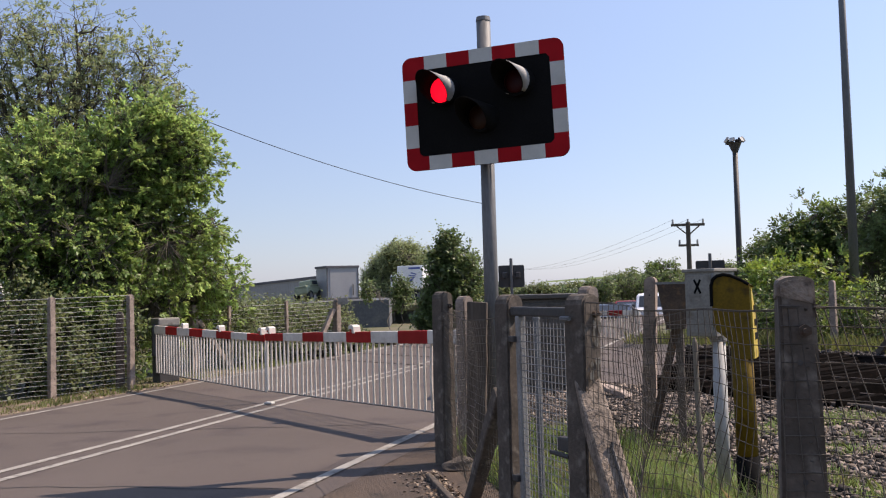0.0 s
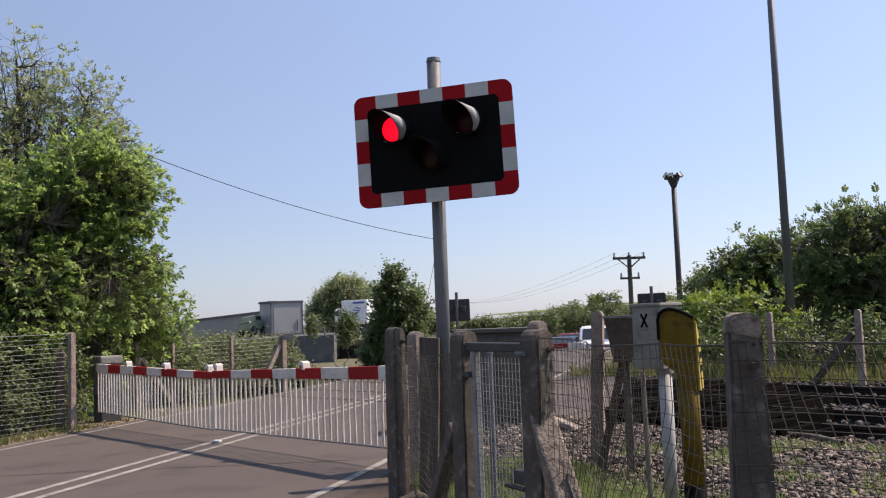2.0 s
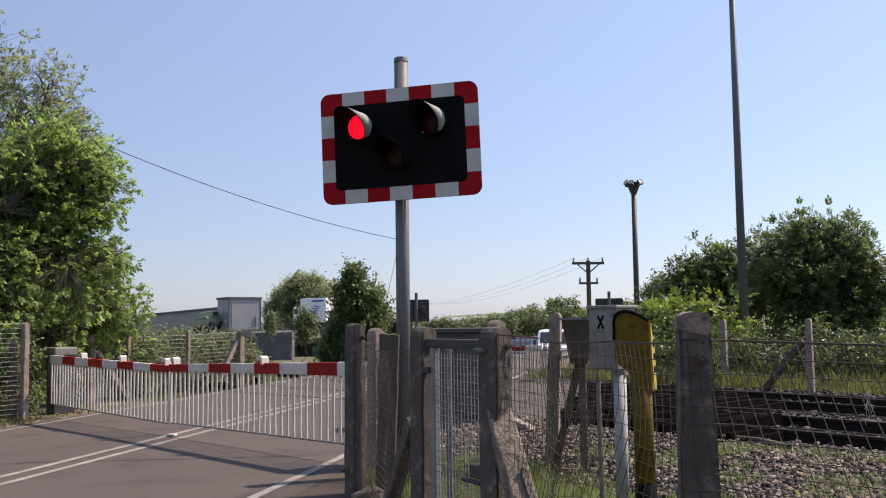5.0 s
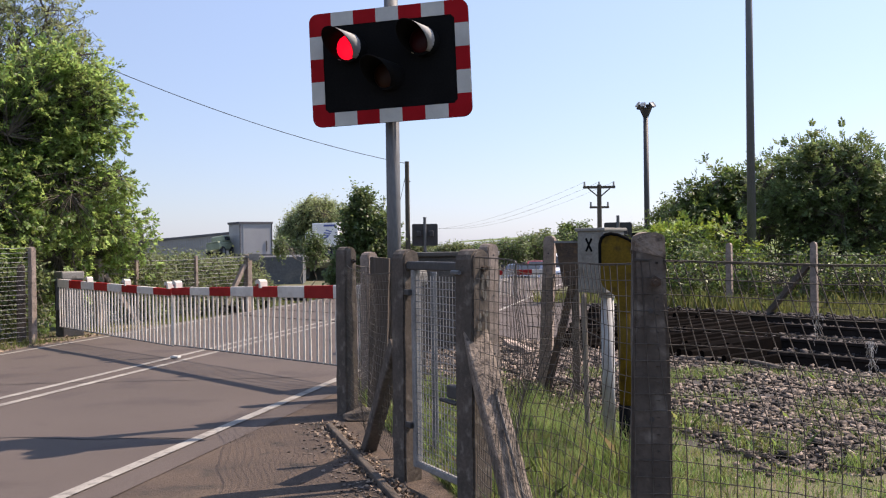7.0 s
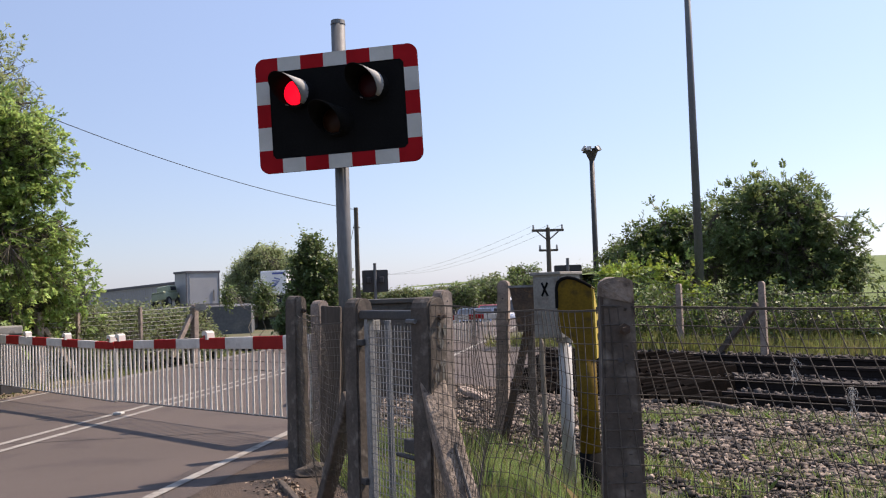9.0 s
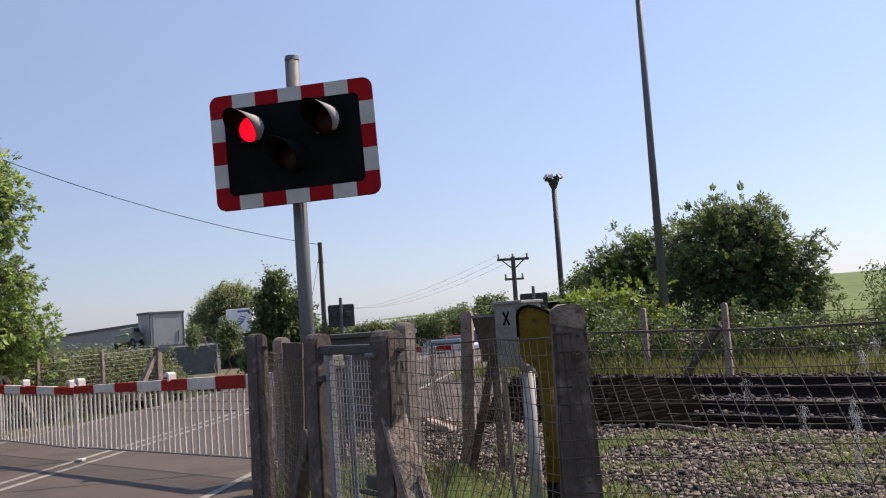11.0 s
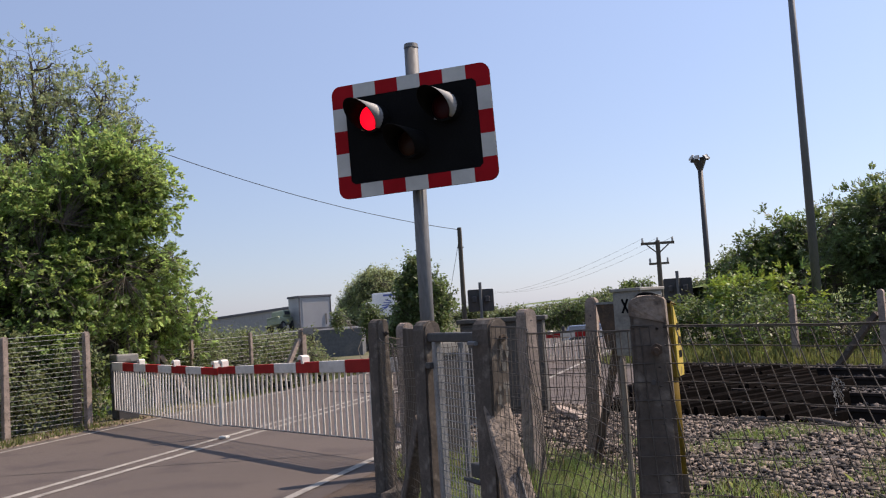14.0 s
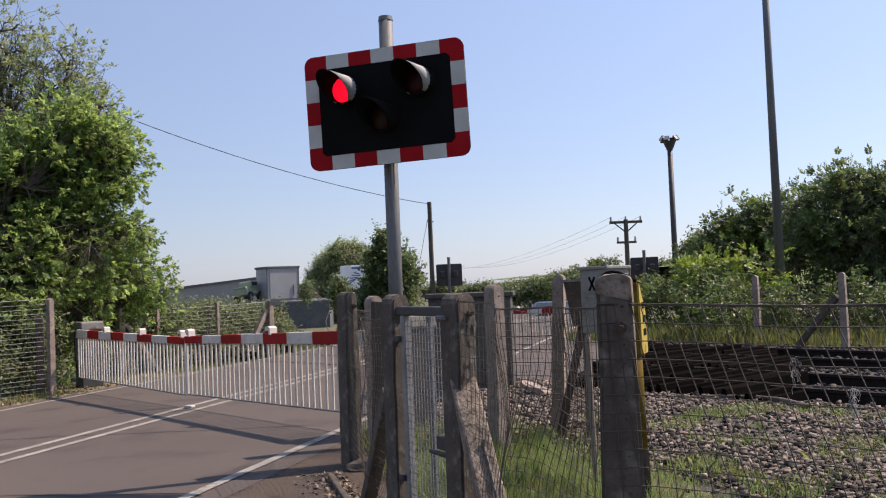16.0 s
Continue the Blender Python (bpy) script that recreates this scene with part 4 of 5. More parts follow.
def stones(n, pr, qr, smin, smax, seed, name="ballast_stones", edge=True, material="stone"):
    r = np.random.default_rng(seed)
    VV, FF = [], []
    k = 0
    while k < n:
        p, q = r.uniform(*pr), r.uniform(*qr)
        if p < p_road(q) + 0.4 or (edge and q < q_edge(p) + r.normal(0, 0.35)):
            n -= 1
            continue
        x, y = rail_xy(p, q)
        if noise.noise((x * 0.8, y * 0.8, 31)) > 0.32 and r.uniform() < 0.7:
            n -= 1
            continue
        s = r.uniform(smin, smax) * (0.7 + 0.6 * r.uniform())
        a = iv * (s * r.uniform(0.65, 1.25, 3)) * r.uniform(0.35, 1.35, iv.shape)
        th = r.uniform(0, 6.28)
        c, sn = math.cos(th), math.sin(th)
        tl = r.normal(0, 0.9)
        a = np.stack([a[:, 0], a[:, 1] * math.cos(tl) - a[:, 2] * math.sin(tl), a[:, 1] * math.sin(tl) + a[:, 2] * math.cos(tl)], 1)
        a = np.stack([a[:, 0] * c - a[:, 1] * sn, a[:, 0] * sn + a[:, 1] * c, a[:, 2]], 1)
        VV.append(a + (x, y, gball(p, q) + 0.012 + s * r.uniform(0.1, 0.9)))
        FF.append(ifc + len(iv) * k)
        k += 1
    VV, FF = np.concatenate(VV), np.concatenate(FF)
    me = bpy.data.meshes.new(name)
    me.vertices.add(len(VV))
    me.vertices.foreach_set("co", VV.astype(np.float32).ravel())
    me.loops.add(FF.size)
    me.loops.foreach_set("vertex_index", FF.astype(np.int32).ravel())
    me.polygons.add(len(FF))
    me.polygons.foreach_set("loop_start", np.arange(0, FF.size, 4, dtype=np.int32))
    me.update(calc_edges=True)
    me.materials.append(M[material])
    return tagged(new(name, me), "loose crushed railway ballast stones, grey and purple brown", "stones", kind="stuff")


stones(80000, (-10, 2), (4.2, 9.7), 0.010, 0.030, 1)
stones(12000, (-13, 4), (9.4, 16.0), 0.02, 0.042, 2, edge=False, material="stone_dark")

grit = []
gr = np.random.default_rng(41)
for k in range(900):
    f = gr.uniform(0, 1)
    x, y = -0.36 + f * 1.0 - abs(gr.normal(0, 0.16)), 7.1 - f * 4.4
    sz = gr.uniform(0.004, 0.016)
    grit.append(iv * (sz * gr.uniform(0.6, 1.2, 3)) * gr.uniform(0.6, 1.2, iv.shape) + (x, y, 0.008 + sz * 0.3))
gv = np.concatenate(grit)
gf = np.concatenate([ifc + len(iv) * k for k in range(len(grit))])
tagged(raw("grit", gv.tolist(), gf.tolist(), M["stone"]), "loose grit and small stones along fence foot", "grit", kind="stuff")



def rail(q, p0, p1, label, level=False):
    """One rail; level: sunk into the road, only its head showing."""
    prof = [(-0.036, 0), (0.036, 0), (0.036, -0.035), (0.01, -0.05), (0.01, -0.135), (0.07, -0.15), (0.07, -0.16), (-0.07, -0.16), (-0.07, -0.15), (-0.01, -0.135), (-0.01, -0.05), (-0.036, -0.035)]
    bm = bmesh.new()
    n = 24
    rows = []
    for i in range(n + 1):
        p = p0 + (p1 - p0) * i / n
        z0 = gz(*rail_xy(p, q)) + 0.018 if level else RZ
        rows.append([bm.verts.new((*rail_xy(p, q + a), z0 + z)) for a, z in prof])
    for i in range(n):
        for j in range(len(prof)):
            k = (j + 1) % len(prof)
            bm.faces.new((rows[i][j], rows[i][k], rows[i + 1][k], rows[i + 1][j]))
    bm.faces.new(rows[0]), bm.faces.new(rows[-1][::-1])
    bmesh.ops.recalc_face_normals(bm, faces=bm.faces)
    return tagged(to_ob("rail", bm, M["rail_top"]), label, "rail", "railway rails")


for q in (9.97, 11.40, 13.37, 14.80):
    pl = -10.93 - 0.726 * (q - 0.147)
    rail(q, p_road(q) + 2.2, 45, "brown rusty steel railway rail on ballast")
    rail(q, pl - 0.3, p_road(q) + 2.2, "steel rail sunk flush into road surface", True)
    rail(q, -40, pl - 0.3, "brown rusty rail beyond road, half hidden")
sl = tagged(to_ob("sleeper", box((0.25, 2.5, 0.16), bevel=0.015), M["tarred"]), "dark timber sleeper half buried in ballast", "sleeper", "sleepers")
YR = YB
first = True
for qc in (10.685, 14.085):
    for i in range(40):
        x, y = rail_xy(p_road(qc) + 0.6 + 0.65 * i, qc)
        m = pose(x, y, -0.165, 0, 0, YR)
        if first:
            sl.matrix_world = m
            first = False
        else:
            copy_thing(sl, m)
# road deck carried past the road's edge, up to the guards
V, F = [], []
for i in range(13):
    q = 8.9 + 0.5 * i
    for a, top in ((-0.15, 0.012), (0.6, 0.02), (2.15, 0.025)):
        x, y = rail_xy(p_road(q) + a, q)
        V += [(x, y, gz(x, y) + top), (x, y, gz(x, y) - 0.14)]
for i in range(12):
    for j in range(2):
        a = i * 6 + j * 2
        F.append((a, a + 2, a + 8, a + 6))
    F.append((i * 6 + 4, i * 6 + 5, i * 6 + 11, i * 6 + 10))
F.append((0, 1, 3, 2)), F.append((2, 3, 5, 4))
tagged(raw("crossing_deck", V, F, M["asphalt"]), "worn grey crossing deck beside road between rails", "crossing deck", kind="structure")
# timber trespass guards beside the road: ridged boards lying across the track
grng = random.Random(17)
guard = thing("trespass_guard", "dark ridged timber trespass guard between rails beside road", "guard")
for qa, qb in ((9.0, 9.85), (10.08, 11.28), (11.52, 13.25), (13.5, 14.68)):
    pa = max(p_road(qa), p_road(qb)) + 2.2
    bm = bmesh.new()
    bm.faces.new([bm.verts.new((*rail_xy(p, q), -0.06)) for q, p in ((qa, pa - 0.1), (qb, pa - 0.1), (qb, pa + 2.9), (qa, pa + 2.9))])
    bmesh.ops.solidify(bm, geom=bm.faces[:], thickness=0.05)
    part("base_board", bm, M["rail_top"], guard)
    for i in range(20):
        p = pa + 0.145 * i + grng.uniform(-0.012, 0.012)
        top = grng.uniform(0.08, 0.17)
        cut = grng.uniform(-0.03, 0.03)
        bm = bmesh.new()
        vs = []
        for q in (qa + cut, qb + cut):
            for a, z in ((-0.055, -0.13), (0.055, -0.13), (0.028, top - 0.015), (0, top), (-0.028, top - 0.015)):
                vs.append(bm.verts.new((*rail_xy(p + a, q), z)))
        for f in ((0, 1, 2, 3, 4), (5, 6, 7, 8, 9), (0, 1, 6, 5), (1, 2, 7, 6), (2, 3, 8, 7), (3, 4, 9, 8), (4, 0, 5, 9)):
            bm.faces.new([vs[k] for k in f])
        bmesh.ops.recalc_face_normals(bm, faces=bm.faces)
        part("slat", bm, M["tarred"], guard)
cable = thing("cable_duct", "pale pipe lying on ballast beside track", "pipe")
V, F = wires([[(*rail_xy(-5.9 + 0.25 * i, 8.9 + 0.25 * math.sin(i * 0.7)), 0.07) for i in range(6)]], 0.03, 8)
raw("pipe", V, F, M["concrete"], cable, smooth=True)
part("pipe_end", tube((*rail_xy(-5.94, 8.9), 0.07), (*rail_xy(-5.88, 8.9), 0.07), 0.036, n=8), M["concrete"], cable)


# ---- grass ----
def blades(name, n, pos, hgt, rng, label, width=0.006, lean=0.35, material="grass"):
    """pos(rng) gives x, y or None; hgt(x, y) the height."""
    out = []
    while len(out) < n:
        x, y = pos(rng)
        h = hgt(x, y) * rng.uniform(0.45, 1.25)
        if h < 0.02:
            n -= 1
            continue
        a = rng.uniform(0, 6.283)
        l = rng.normal(0, lean) * h
        b = rng.uniform(0, 6.283)
        w = width * rng.uniform(0.7, 1.5)
        z = gz(x, y) - 0.02
        c, s = math.cos(a) * w, math.sin(a) * w
        lx, ly = math.cos(b) * l, math.sin(b) * l
        out.append(((x - c, y - s, z), (x + c, y + s, z), (x + lx * 0.4 + c * 0.6, y + ly * 0.4 + s * 0.6, z + h * 0.6), (x + lx, y + ly, z + h * 0.95), (x + lx * 0.4 - c * 0.6, y + ly * 0.4 - s * 0.6, z + h * 0.6)))
    return tagged(quads_np(name, np.array(out), M[material], per=5), label, "grass", kind="stuff")


def fence_x(y):
    return 0.51 + (4.55 - y) * 0.215


def near_pos(r):
    y = r.uniform(2.2, 9.0)
    return fence_x(y) + 0.02 + abs(r.normal(0, 0.75)), y


def near_h(x, y):
    q = Vector((x, y)).dot(Q)
    lim = q_edge(Vector((x, y)).dot(BD))
    if q > lim + 0.3:
        return 0.0 if noise.noise((x * 1.3, y * 1.3, 3)) < 0.1 else 0.12
    dry = 0.5 + 0.5 * noise.noise((x * 0.9, y * 0.9, 12))
    tall = max(0, 1 - (x - 1.2) / 1.2) if x > 1.2 else 1
    clump = 0.62 + 0.9 * max(noise.noise((x * 4.5, y * 4.5, 4)), -0.35)
    return (0.07 + 0.13 * tall * (0.5 + dry)) * clump + (0.16 if (x - 1.45) ** 2 + (y - 5.2) ** 2 < 0.06 else 0)


blades("long_grass", 62000, near_pos, near_h, np.random.default_rng(3), "long green grass beside wire fence", 0.0022, 0.5)


def right_pos(r):
    y = r.uniform(0.6, 9.5)
    return r.uniform(1.2, 6.0), y


def right_h(x, y):
    q = Vector((x, y)).dot(Q)
    lim = q_edge(Vector((x, y)).dot(BD))
    if q > lim + 0.4 * noise.noise((x * 2, y * 2, 1)):
        return 0.13 if noise.noise((x * 1.6, y * 1.6, 8)) > 0.04 and q < 8.9 else 0.0
    if (x - 0.9) * 0.6 + (y - 2.6) < -0.3:
        return 0.05
    return (0.028 + 0.05 * max(0, noise.noise((x * 1.4, y * 1.4, 6)) + 0.35)) * (0.7 + 0.8 * max(noise.noise((x * 5, y * 5, 9)), -0.4))


blades("short_grass", 80000, right_pos, right_h, np.random.default_rng(4), "short green and dry grass between fence and ballast", 0.003, 0.45)


def thatch_pos(r):
    return 1.25 + abs(r.normal(0, 0.9)), r.uniform(1.6, 4.6)


blades("dry_thatch", 26000, thatch_pos, lambda x, y: 0.035 + 0.03 * noise.noise((x * 1.1, y * 1.1, 15)), np.random.default_rng(14), "tan dry thatch among short grass", 0.003, 1.6, material="dry_grass")
blades("dry_stems", 5000, near_pos, lambda x, y: near_h(x, y) * 1.25, np.random.default_rng(15), "pale dry grass stems in long grass", 0.0018, 0.6, material="dry_grass")


def bank_pos(r):
    p, q = r.uniform(-15, 6), 15.9 + abs(r.normal(0, 3.5))
    return rail_xy(p, q)


blades("bank_grass", 30000, bank_pos, lambda x, y: 0.34 + 0.2 * noise.noise((x * 0.6, y * 0.6, 2)), np.random.default_rng(6), "tall green grass on far railway bank", 0.012, material="bank_grass")


def verge_pos(r):
    s = r.uniform(-2, 26)
    return road_xy(6.42 + abs(r.normal(0, 0.7)), s)


blades("verge_grass", 12000, verge_pos, lambda x, y: 0.2 * max(noise.noise((x * 0.9, y * 0.9, 2)), 0) + 0.055, np.random.default_rng(8), "green and brown verge grass along road edge", 0.008, material="bank_grass")



# ---- trees and bushes ----
def taper(polys):
    """Polylines of (point, radius) as tapered tubes."""
    V, F = [], []
    n = 6
    for pl in polys:
        for i, (p, r) in enumerate(pl):
            a, b = pl[max(i - 1, 0)][0], pl[min(i + 1, len(pl) - 1)][0]
            d = (b - a).normalized()
            s = d.cross(Vector((0.3, 0.95, 0.1))).normalized()
            u = s.cross(d)
            o = len(V)
            for k in range(n):
                t = 2 * math.pi * k / n
                V.append(p + (s * math.cos(t) + u * math.sin(t)) * r)
            if i:
                for k in range(n):
                    F.append((o - n + k, o - n + (k + 1) % n, o + (k + 1) % n, o + k))
    return V, F


def bough(a, b, r0, r1, rng, n=5, wob=0.08, sag=0.0):
    a, b = Vector(a), Vector(b)
    L = (b - a).length
    pl = []
    for i in range(n + 1):
        f = i / n
        p = a.lerp(b, f)
        if 0 < i < n:
            p = p + Vector(rng.normal(0, wob * L, 3)) * 0.6
        p.z += sag * L * math.sin(math.pi * f)
        pl.append((p, r0 + (r1 - r0) * f))
    return pl


def unit(a):
    return a / np.maximum(np.linalg.norm(a, axis=1, keepdims=True), 1e-6)


def sprays(T, D, per, nleaf, length, size, slim, droop, rng):
    """Pinnate leaves: per leaf stalks at each tip, each with leaflets in pairs along it."""
    i = np.repeat(np.arange(len(T)), per)
    d = unit(D[i] + rng.normal(0, 0.62, (len(i), 3)) - np.array((0, 0, droop)))
    up = unit(np.array((0, 0, 1.0)) + rng.normal(0, 0.45, (len(i), 3)))
    side = unit(np.cross(d, up))
    nor = np.cross(side, d)
    ln = length * rng.uniform(0.6, 1.2, (len(i), 1))
    out = []
    for k in range(nleaf):
        f = 0.25 + 0.75 * (k // 2 * 2 + 1) / nleaf
        sg = 0.0 if k == nleaf - 1 else (1 if k % 2 else -1)
        p = T[i] + d * ln * f - np.array((0, 0, 0.18)) * droop * ln * f * f
        a = unit(d * (0.65 if sg else 1) + side * sg + nor * rng.normal(-0.1, 0.25, (len(i), 1)))
        b = unit(np.cross(nor + rng.normal(0, 0.3, (len(i), 3)), a))
        s = size * rng.uniform(0.7, 1.25, (len(i), 1))
        out.append(np.stack([p, p + a * s * 0.45 + b * s * slim * 0.5, p + a * s, p + a * s * 0.45 - b * s * slim * 0.5], 1))
    return np.concatenate(out)


def tree(name, label, cat, base, blobs, leaf, ntips, nleaf, size, spread, seed, trunk=0.12, fork=1.2, twig=0.006, gap=0.3, stems=1, slim=0.45, out=0.3, droop=0.35, surf=0.28, group="", pinnate=0, rachis=0.3, boughs=9):
    """Trunk, limbs to each blob (x, y, z, rx, ry, rz), twigs to tips, and leaves in sprays at the tips."""
    rng = np.random.default_rng(seed)
    base = Vector(base)
    ob = thing(name, label, cat, Matrix.Translation(base), group)
    polys = []
    hub = []
    for k in range(stems):
        off = Vector((rng.normal(0, 0.3), rng.normal(0, 0.3), 0)) * (stems > 1)
        top = Vector((rng.normal(0, 0.1), rng.normal(0, 0.1), fork)) + off * 2
        polys.append(bough(off - Vector((0, 0, 0.2)), top, trunk, trunk * 0.7, rng, 4, 0.04))
        hub.append(top)
    rel = []
    for bx, by, bz, rx, ry, rz in blobs:
        c = Vector((bx, by, bz)) - base
        rel.append((c, Vector((rx, ry, rz))))
        h = hub[int(rng.integers(len(hub)))]
        polys.append(bough(h, c, trunk * 0.55, trunk * 0.16, rng, 6, 0.05, 0.03))
    w = np.array([r.x * r.y * r.z for _, r in rel]) ** 0.8
    w /= w.sum()
    knots = []
    for i, (c, r) in enumerate(rel):
        limb = polys[stems + i]
        ks = [limb[-1][0], limb[-2][0]]
        for j in range(boughs):
            d = rng.normal(0, 1, 3)
            d[2] = abs(d[2]) * 0.8 - 0.2
            d /= np.linalg.norm(d)
            e = c + Vector((d[0] * r.x, d[1] * r.y, d[2] * r.z)) * rng.uniform(0.65, 0.95)
            st = limb[int(rng.integers(3, len(limb)))][0]
            pl = bough(st, e, trunk * 0.14 + twig, twig * 1.2, rng, 5, 0.07, 0.04)
            polys.append(pl)
            ks += [q for q, _ in pl[1:]]
        knots.append(np.array([k[:] for k in ks]))
    tips, dirs = [], []
    tries = 0
    while len(tips) < ntips and tries < ntips * 6:
        tries += 1
        i = int(rng.choice(len(rel), p=w))
        c, r = rel[i]
        d = rng.normal(0, 1, 3)
        d /= np.linalg.norm(d)
        k = rng.uniform(0, 1) ** surf
        k *= 1 + 0.55 * noise.noise(Vector(d) * 2.3 + c)
        p = c + Vector((d[0] * r.x * k, d[1] * r.y * k, d[2] * r.z * k))
        if pinnate and noise.noise(p * 2.3 + Vector((0, seed, 0))) > gap:
            continue
        if noise.noise(p * 1.1 + Vector((seed, 0, 0))) > gap or p.z + base.z < 0.05:
            continue
        dist = ((knots[i] - np.array(p[:])) ** 2).sum(1)
        mid = Vector(knots[i][int(dist.argmin())])
        go = p - mid
        if go.length > 0.7 * r.length:
            continue
        ext = p + go.normalized() * out * rng.uniform(0, 1)
        polys.append([(mid, twig * 1.3), (mid.lerp(ext, 0.5) + Vector(rng.normal(0, 0.04, 3)), twig), (ext, twig * 0.45)])
        tips.append(ext)
        dirs.append((ext - mid).normalized())
    V, F = taper(polys)
    raw("trunk", V, F, M["bark"], ob, "brown trunk and branches", True)
    T = np.array([t[:] for t in tips])
    Dv = np.array([d[:] for d in dirs])
    n = len(T)
    if pinnate:
        quads_np("crown", sprays(T, Dv, pinnate, nleaf, rachis, size, slim, droop, rng), leaf, ob)
        return ob
    idx = np.repeat(np.arange(n), nleaf)
    back = rng.uniform(-1.6, 0.3, len(idx))[:, None]
    P = T[idx] + Dv[idx] * back * spread + rng.normal(0, spread * 0.45, (len(idx), 3))
    quads_np("crown", leaves_at(P, size, rng, droop, slim), leaf, ob)
    return ob


tree("ash_tree", "tall sparse young-leaved tree with bare twiggy top", "tree", (-9.0, 20.6, -0.1),
     [(-9.3, 20.2, 5.6, 1.3, 1.3, 1.3), (-8.2, 20.4, 5.9, 1.1, 1.0, 1.1), (-8.9, 20.4, 6.9, 0.9, 0.9, 0.8), (-10.3, 20.0, 6.1, 1.1, 1.1, 1.2), (-7.5, 20.8, 5.3, 0.9, 0.9, 0.9), (-10.6, 19.8, 4.6, 1.2, 1.2, 1.2), (-8.7, 20.2, 4.4, 1.2, 1.1, 1.1), (-11.4, 19.6, 5.6, 1.1, 1.1, 1.3), (-9.0, 20.2, 7.35, 0.8, 0.8, 0.7), (-7.6, 20.6, 6.6, 0.85, 0.8, 0.85), (-7.0, 20.8, 5.7, 0.65, 0.6, 0.75), (-10.0, 19.9, 7.2, 0.9, 0.9, 0.8), (-11.0, 19.6, 7.0, 0.9, 0.9, 0.9)],
     M["leaf_pale"], 3200, 5, 0.085, 0.14, 21, 0.17, 2.2, 0.0036, 0.36, 1, 0.5, 0.5, -0.3, 0.45, pinnate=2, rachis=0.11, boughs=14)
tree("leafy_tree", "dense dark green broadleaf tree behind mesh fence", "tree", (-6.9, 17.6, -0.1),
     [(-6.2, 17.2, 4.1, 0.8, 0.9, 0.75), (-5.8, 17.3, 3.95, 0.55, 0.7, 0.55), (-6.7, 17.0, 3.6, 1.0, 0.9, 0.9), (-7.7, 17.0, 3.0, 1.0, 0.9, 0.9), (-6.2, 17.4, 2.7, 0.7, 0.8, 0.7), (-6.5, 16.9, 2.3, 1.0, 0.8, 0.9), (-7.5, 16.7, 2.2, 1.0, 0.8, 1.0), (-8.6, 16.5, 2.5, 1.0, 0.9, 1.1), (-8.8, 16.9, 3.1, 0.9, 0.9, 0.8), (-5.95, 19.0, 1.8, 0.6, 0.7, 0.6), (-5.35, 17.5, 2.75, 0.42, 0.5, 0.25), (-6.5, 17.3, 1.4, 0.75, 0.8, 0.7), (-6.3, 17.3, 4.65, 0.5, 0.5, 0.35), (-5.75, 19.8, 1.3, 0.5, 0.5, 0.5), (-5.6, 18.6, 2.1, 0.45, 0.5, 0.4), (-9.8, 16.6, 3.2, 1.0, 0.9, 0.9), (-8.2, 17.0, 3.8, 0.9, 0.9, 0.7), (-9.7, 16.4, 2.1, 1.0, 0.9, 0.9), (-8.3, 16.4, 1.7, 0.9, 0.7, 0.8), (-7.2, 15.95, 2.2, 0.85, 0.5, 0.8), (-8.4, 15.6, 2.3, 0.9, 0.5, 0.9), (-6.8, 16.1, 1.5, 0.7, 0.5, 0.6), (-7.7, 16.1, 3.0, 0.8, 0.5, 0.7)],
     M["leaf"], 9500, 8, 0.08, 0.23, 22, 0.15, 1.2, 0.006, 0.34, 1, 0.5, 0.55, 0.15, 0.28, pinnate=3, rachis=0.17)
tree("hedge", "tangled hedge with white blossom behind mesh fence", "hedge", (-8.0, 15.4, -0.1),
     [(-7.6, 15.2, 0.8, 0.9, 0.6, 0.9), (-8.6, 14.6, 0.9, 0.9, 0.7, 1.0), (-9.6, 13.8, 1.0, 1.0, 0.8, 1.1), (-6.7, 16.1, 0.7, 0.7, 0.6, 0.8), (-10.5, 13.0, 1.1, 1.0, 0.8, 1.2), (-6.85, 14.75, 0.35, 0.6, 0.35, 0.4), (-7.65, 13.85, 0.35, 0.6, 0.35, 0.45), (-8.5, 12.85, 0.35, 0.6, 0.4, 0.4), (-9.35, 11.9, 0.4, 0.6, 0.4, 0.45), (-6.5, 15.5, 0.5, 0.6, 0.5, 0.6)],
     M["leaf_far"], 2600, 20, 0.085, 0.14, 23, 0.04, 0.5, 0.006, 0.4, 4, 0.5, 0.2)
vrng = np.random.default_rng(78)
VP = []
for k in range(900):
    x, y = road_xy(6.2 + abs(vrng.normal(0, 0.45)), vrng.uniform(-4, 9.5))
    VP.append((x, y, gz(x, y) + 0.02))
tagged(quads_np("verge_litter", leaves_at(np.array(VP), 0.05, vrng, 0.0, 0.6), M["litter"]), "dry brown leaf litter on road verge", "litter", kind="stuff")
brng = np.random.default_rng(77)
bl = []
for cx, cy, cz in ((-8.05, 14.75, 1.75), (-8.3, 14.6, 1.6), (-7.9, 14.8, 1.5), (-7.7, 14.85, 0.9), (-8.5, 14.5, 1.85), (-7.35, 15.0, 1.1)):
    bl.append(brng.normal(0, 1, (90, 3)) * (0.13, 0.1, 0.07) + (cx, cy, cz))
bls = thing("blossom_sprays", "white hawthorn blossom sprays on hedge", "blossom", kind="stuff")
quads_np("petals", leaves_at(np.concatenate(bl), 0.035, brng, 0, 0.8), M["blossom"], bls)
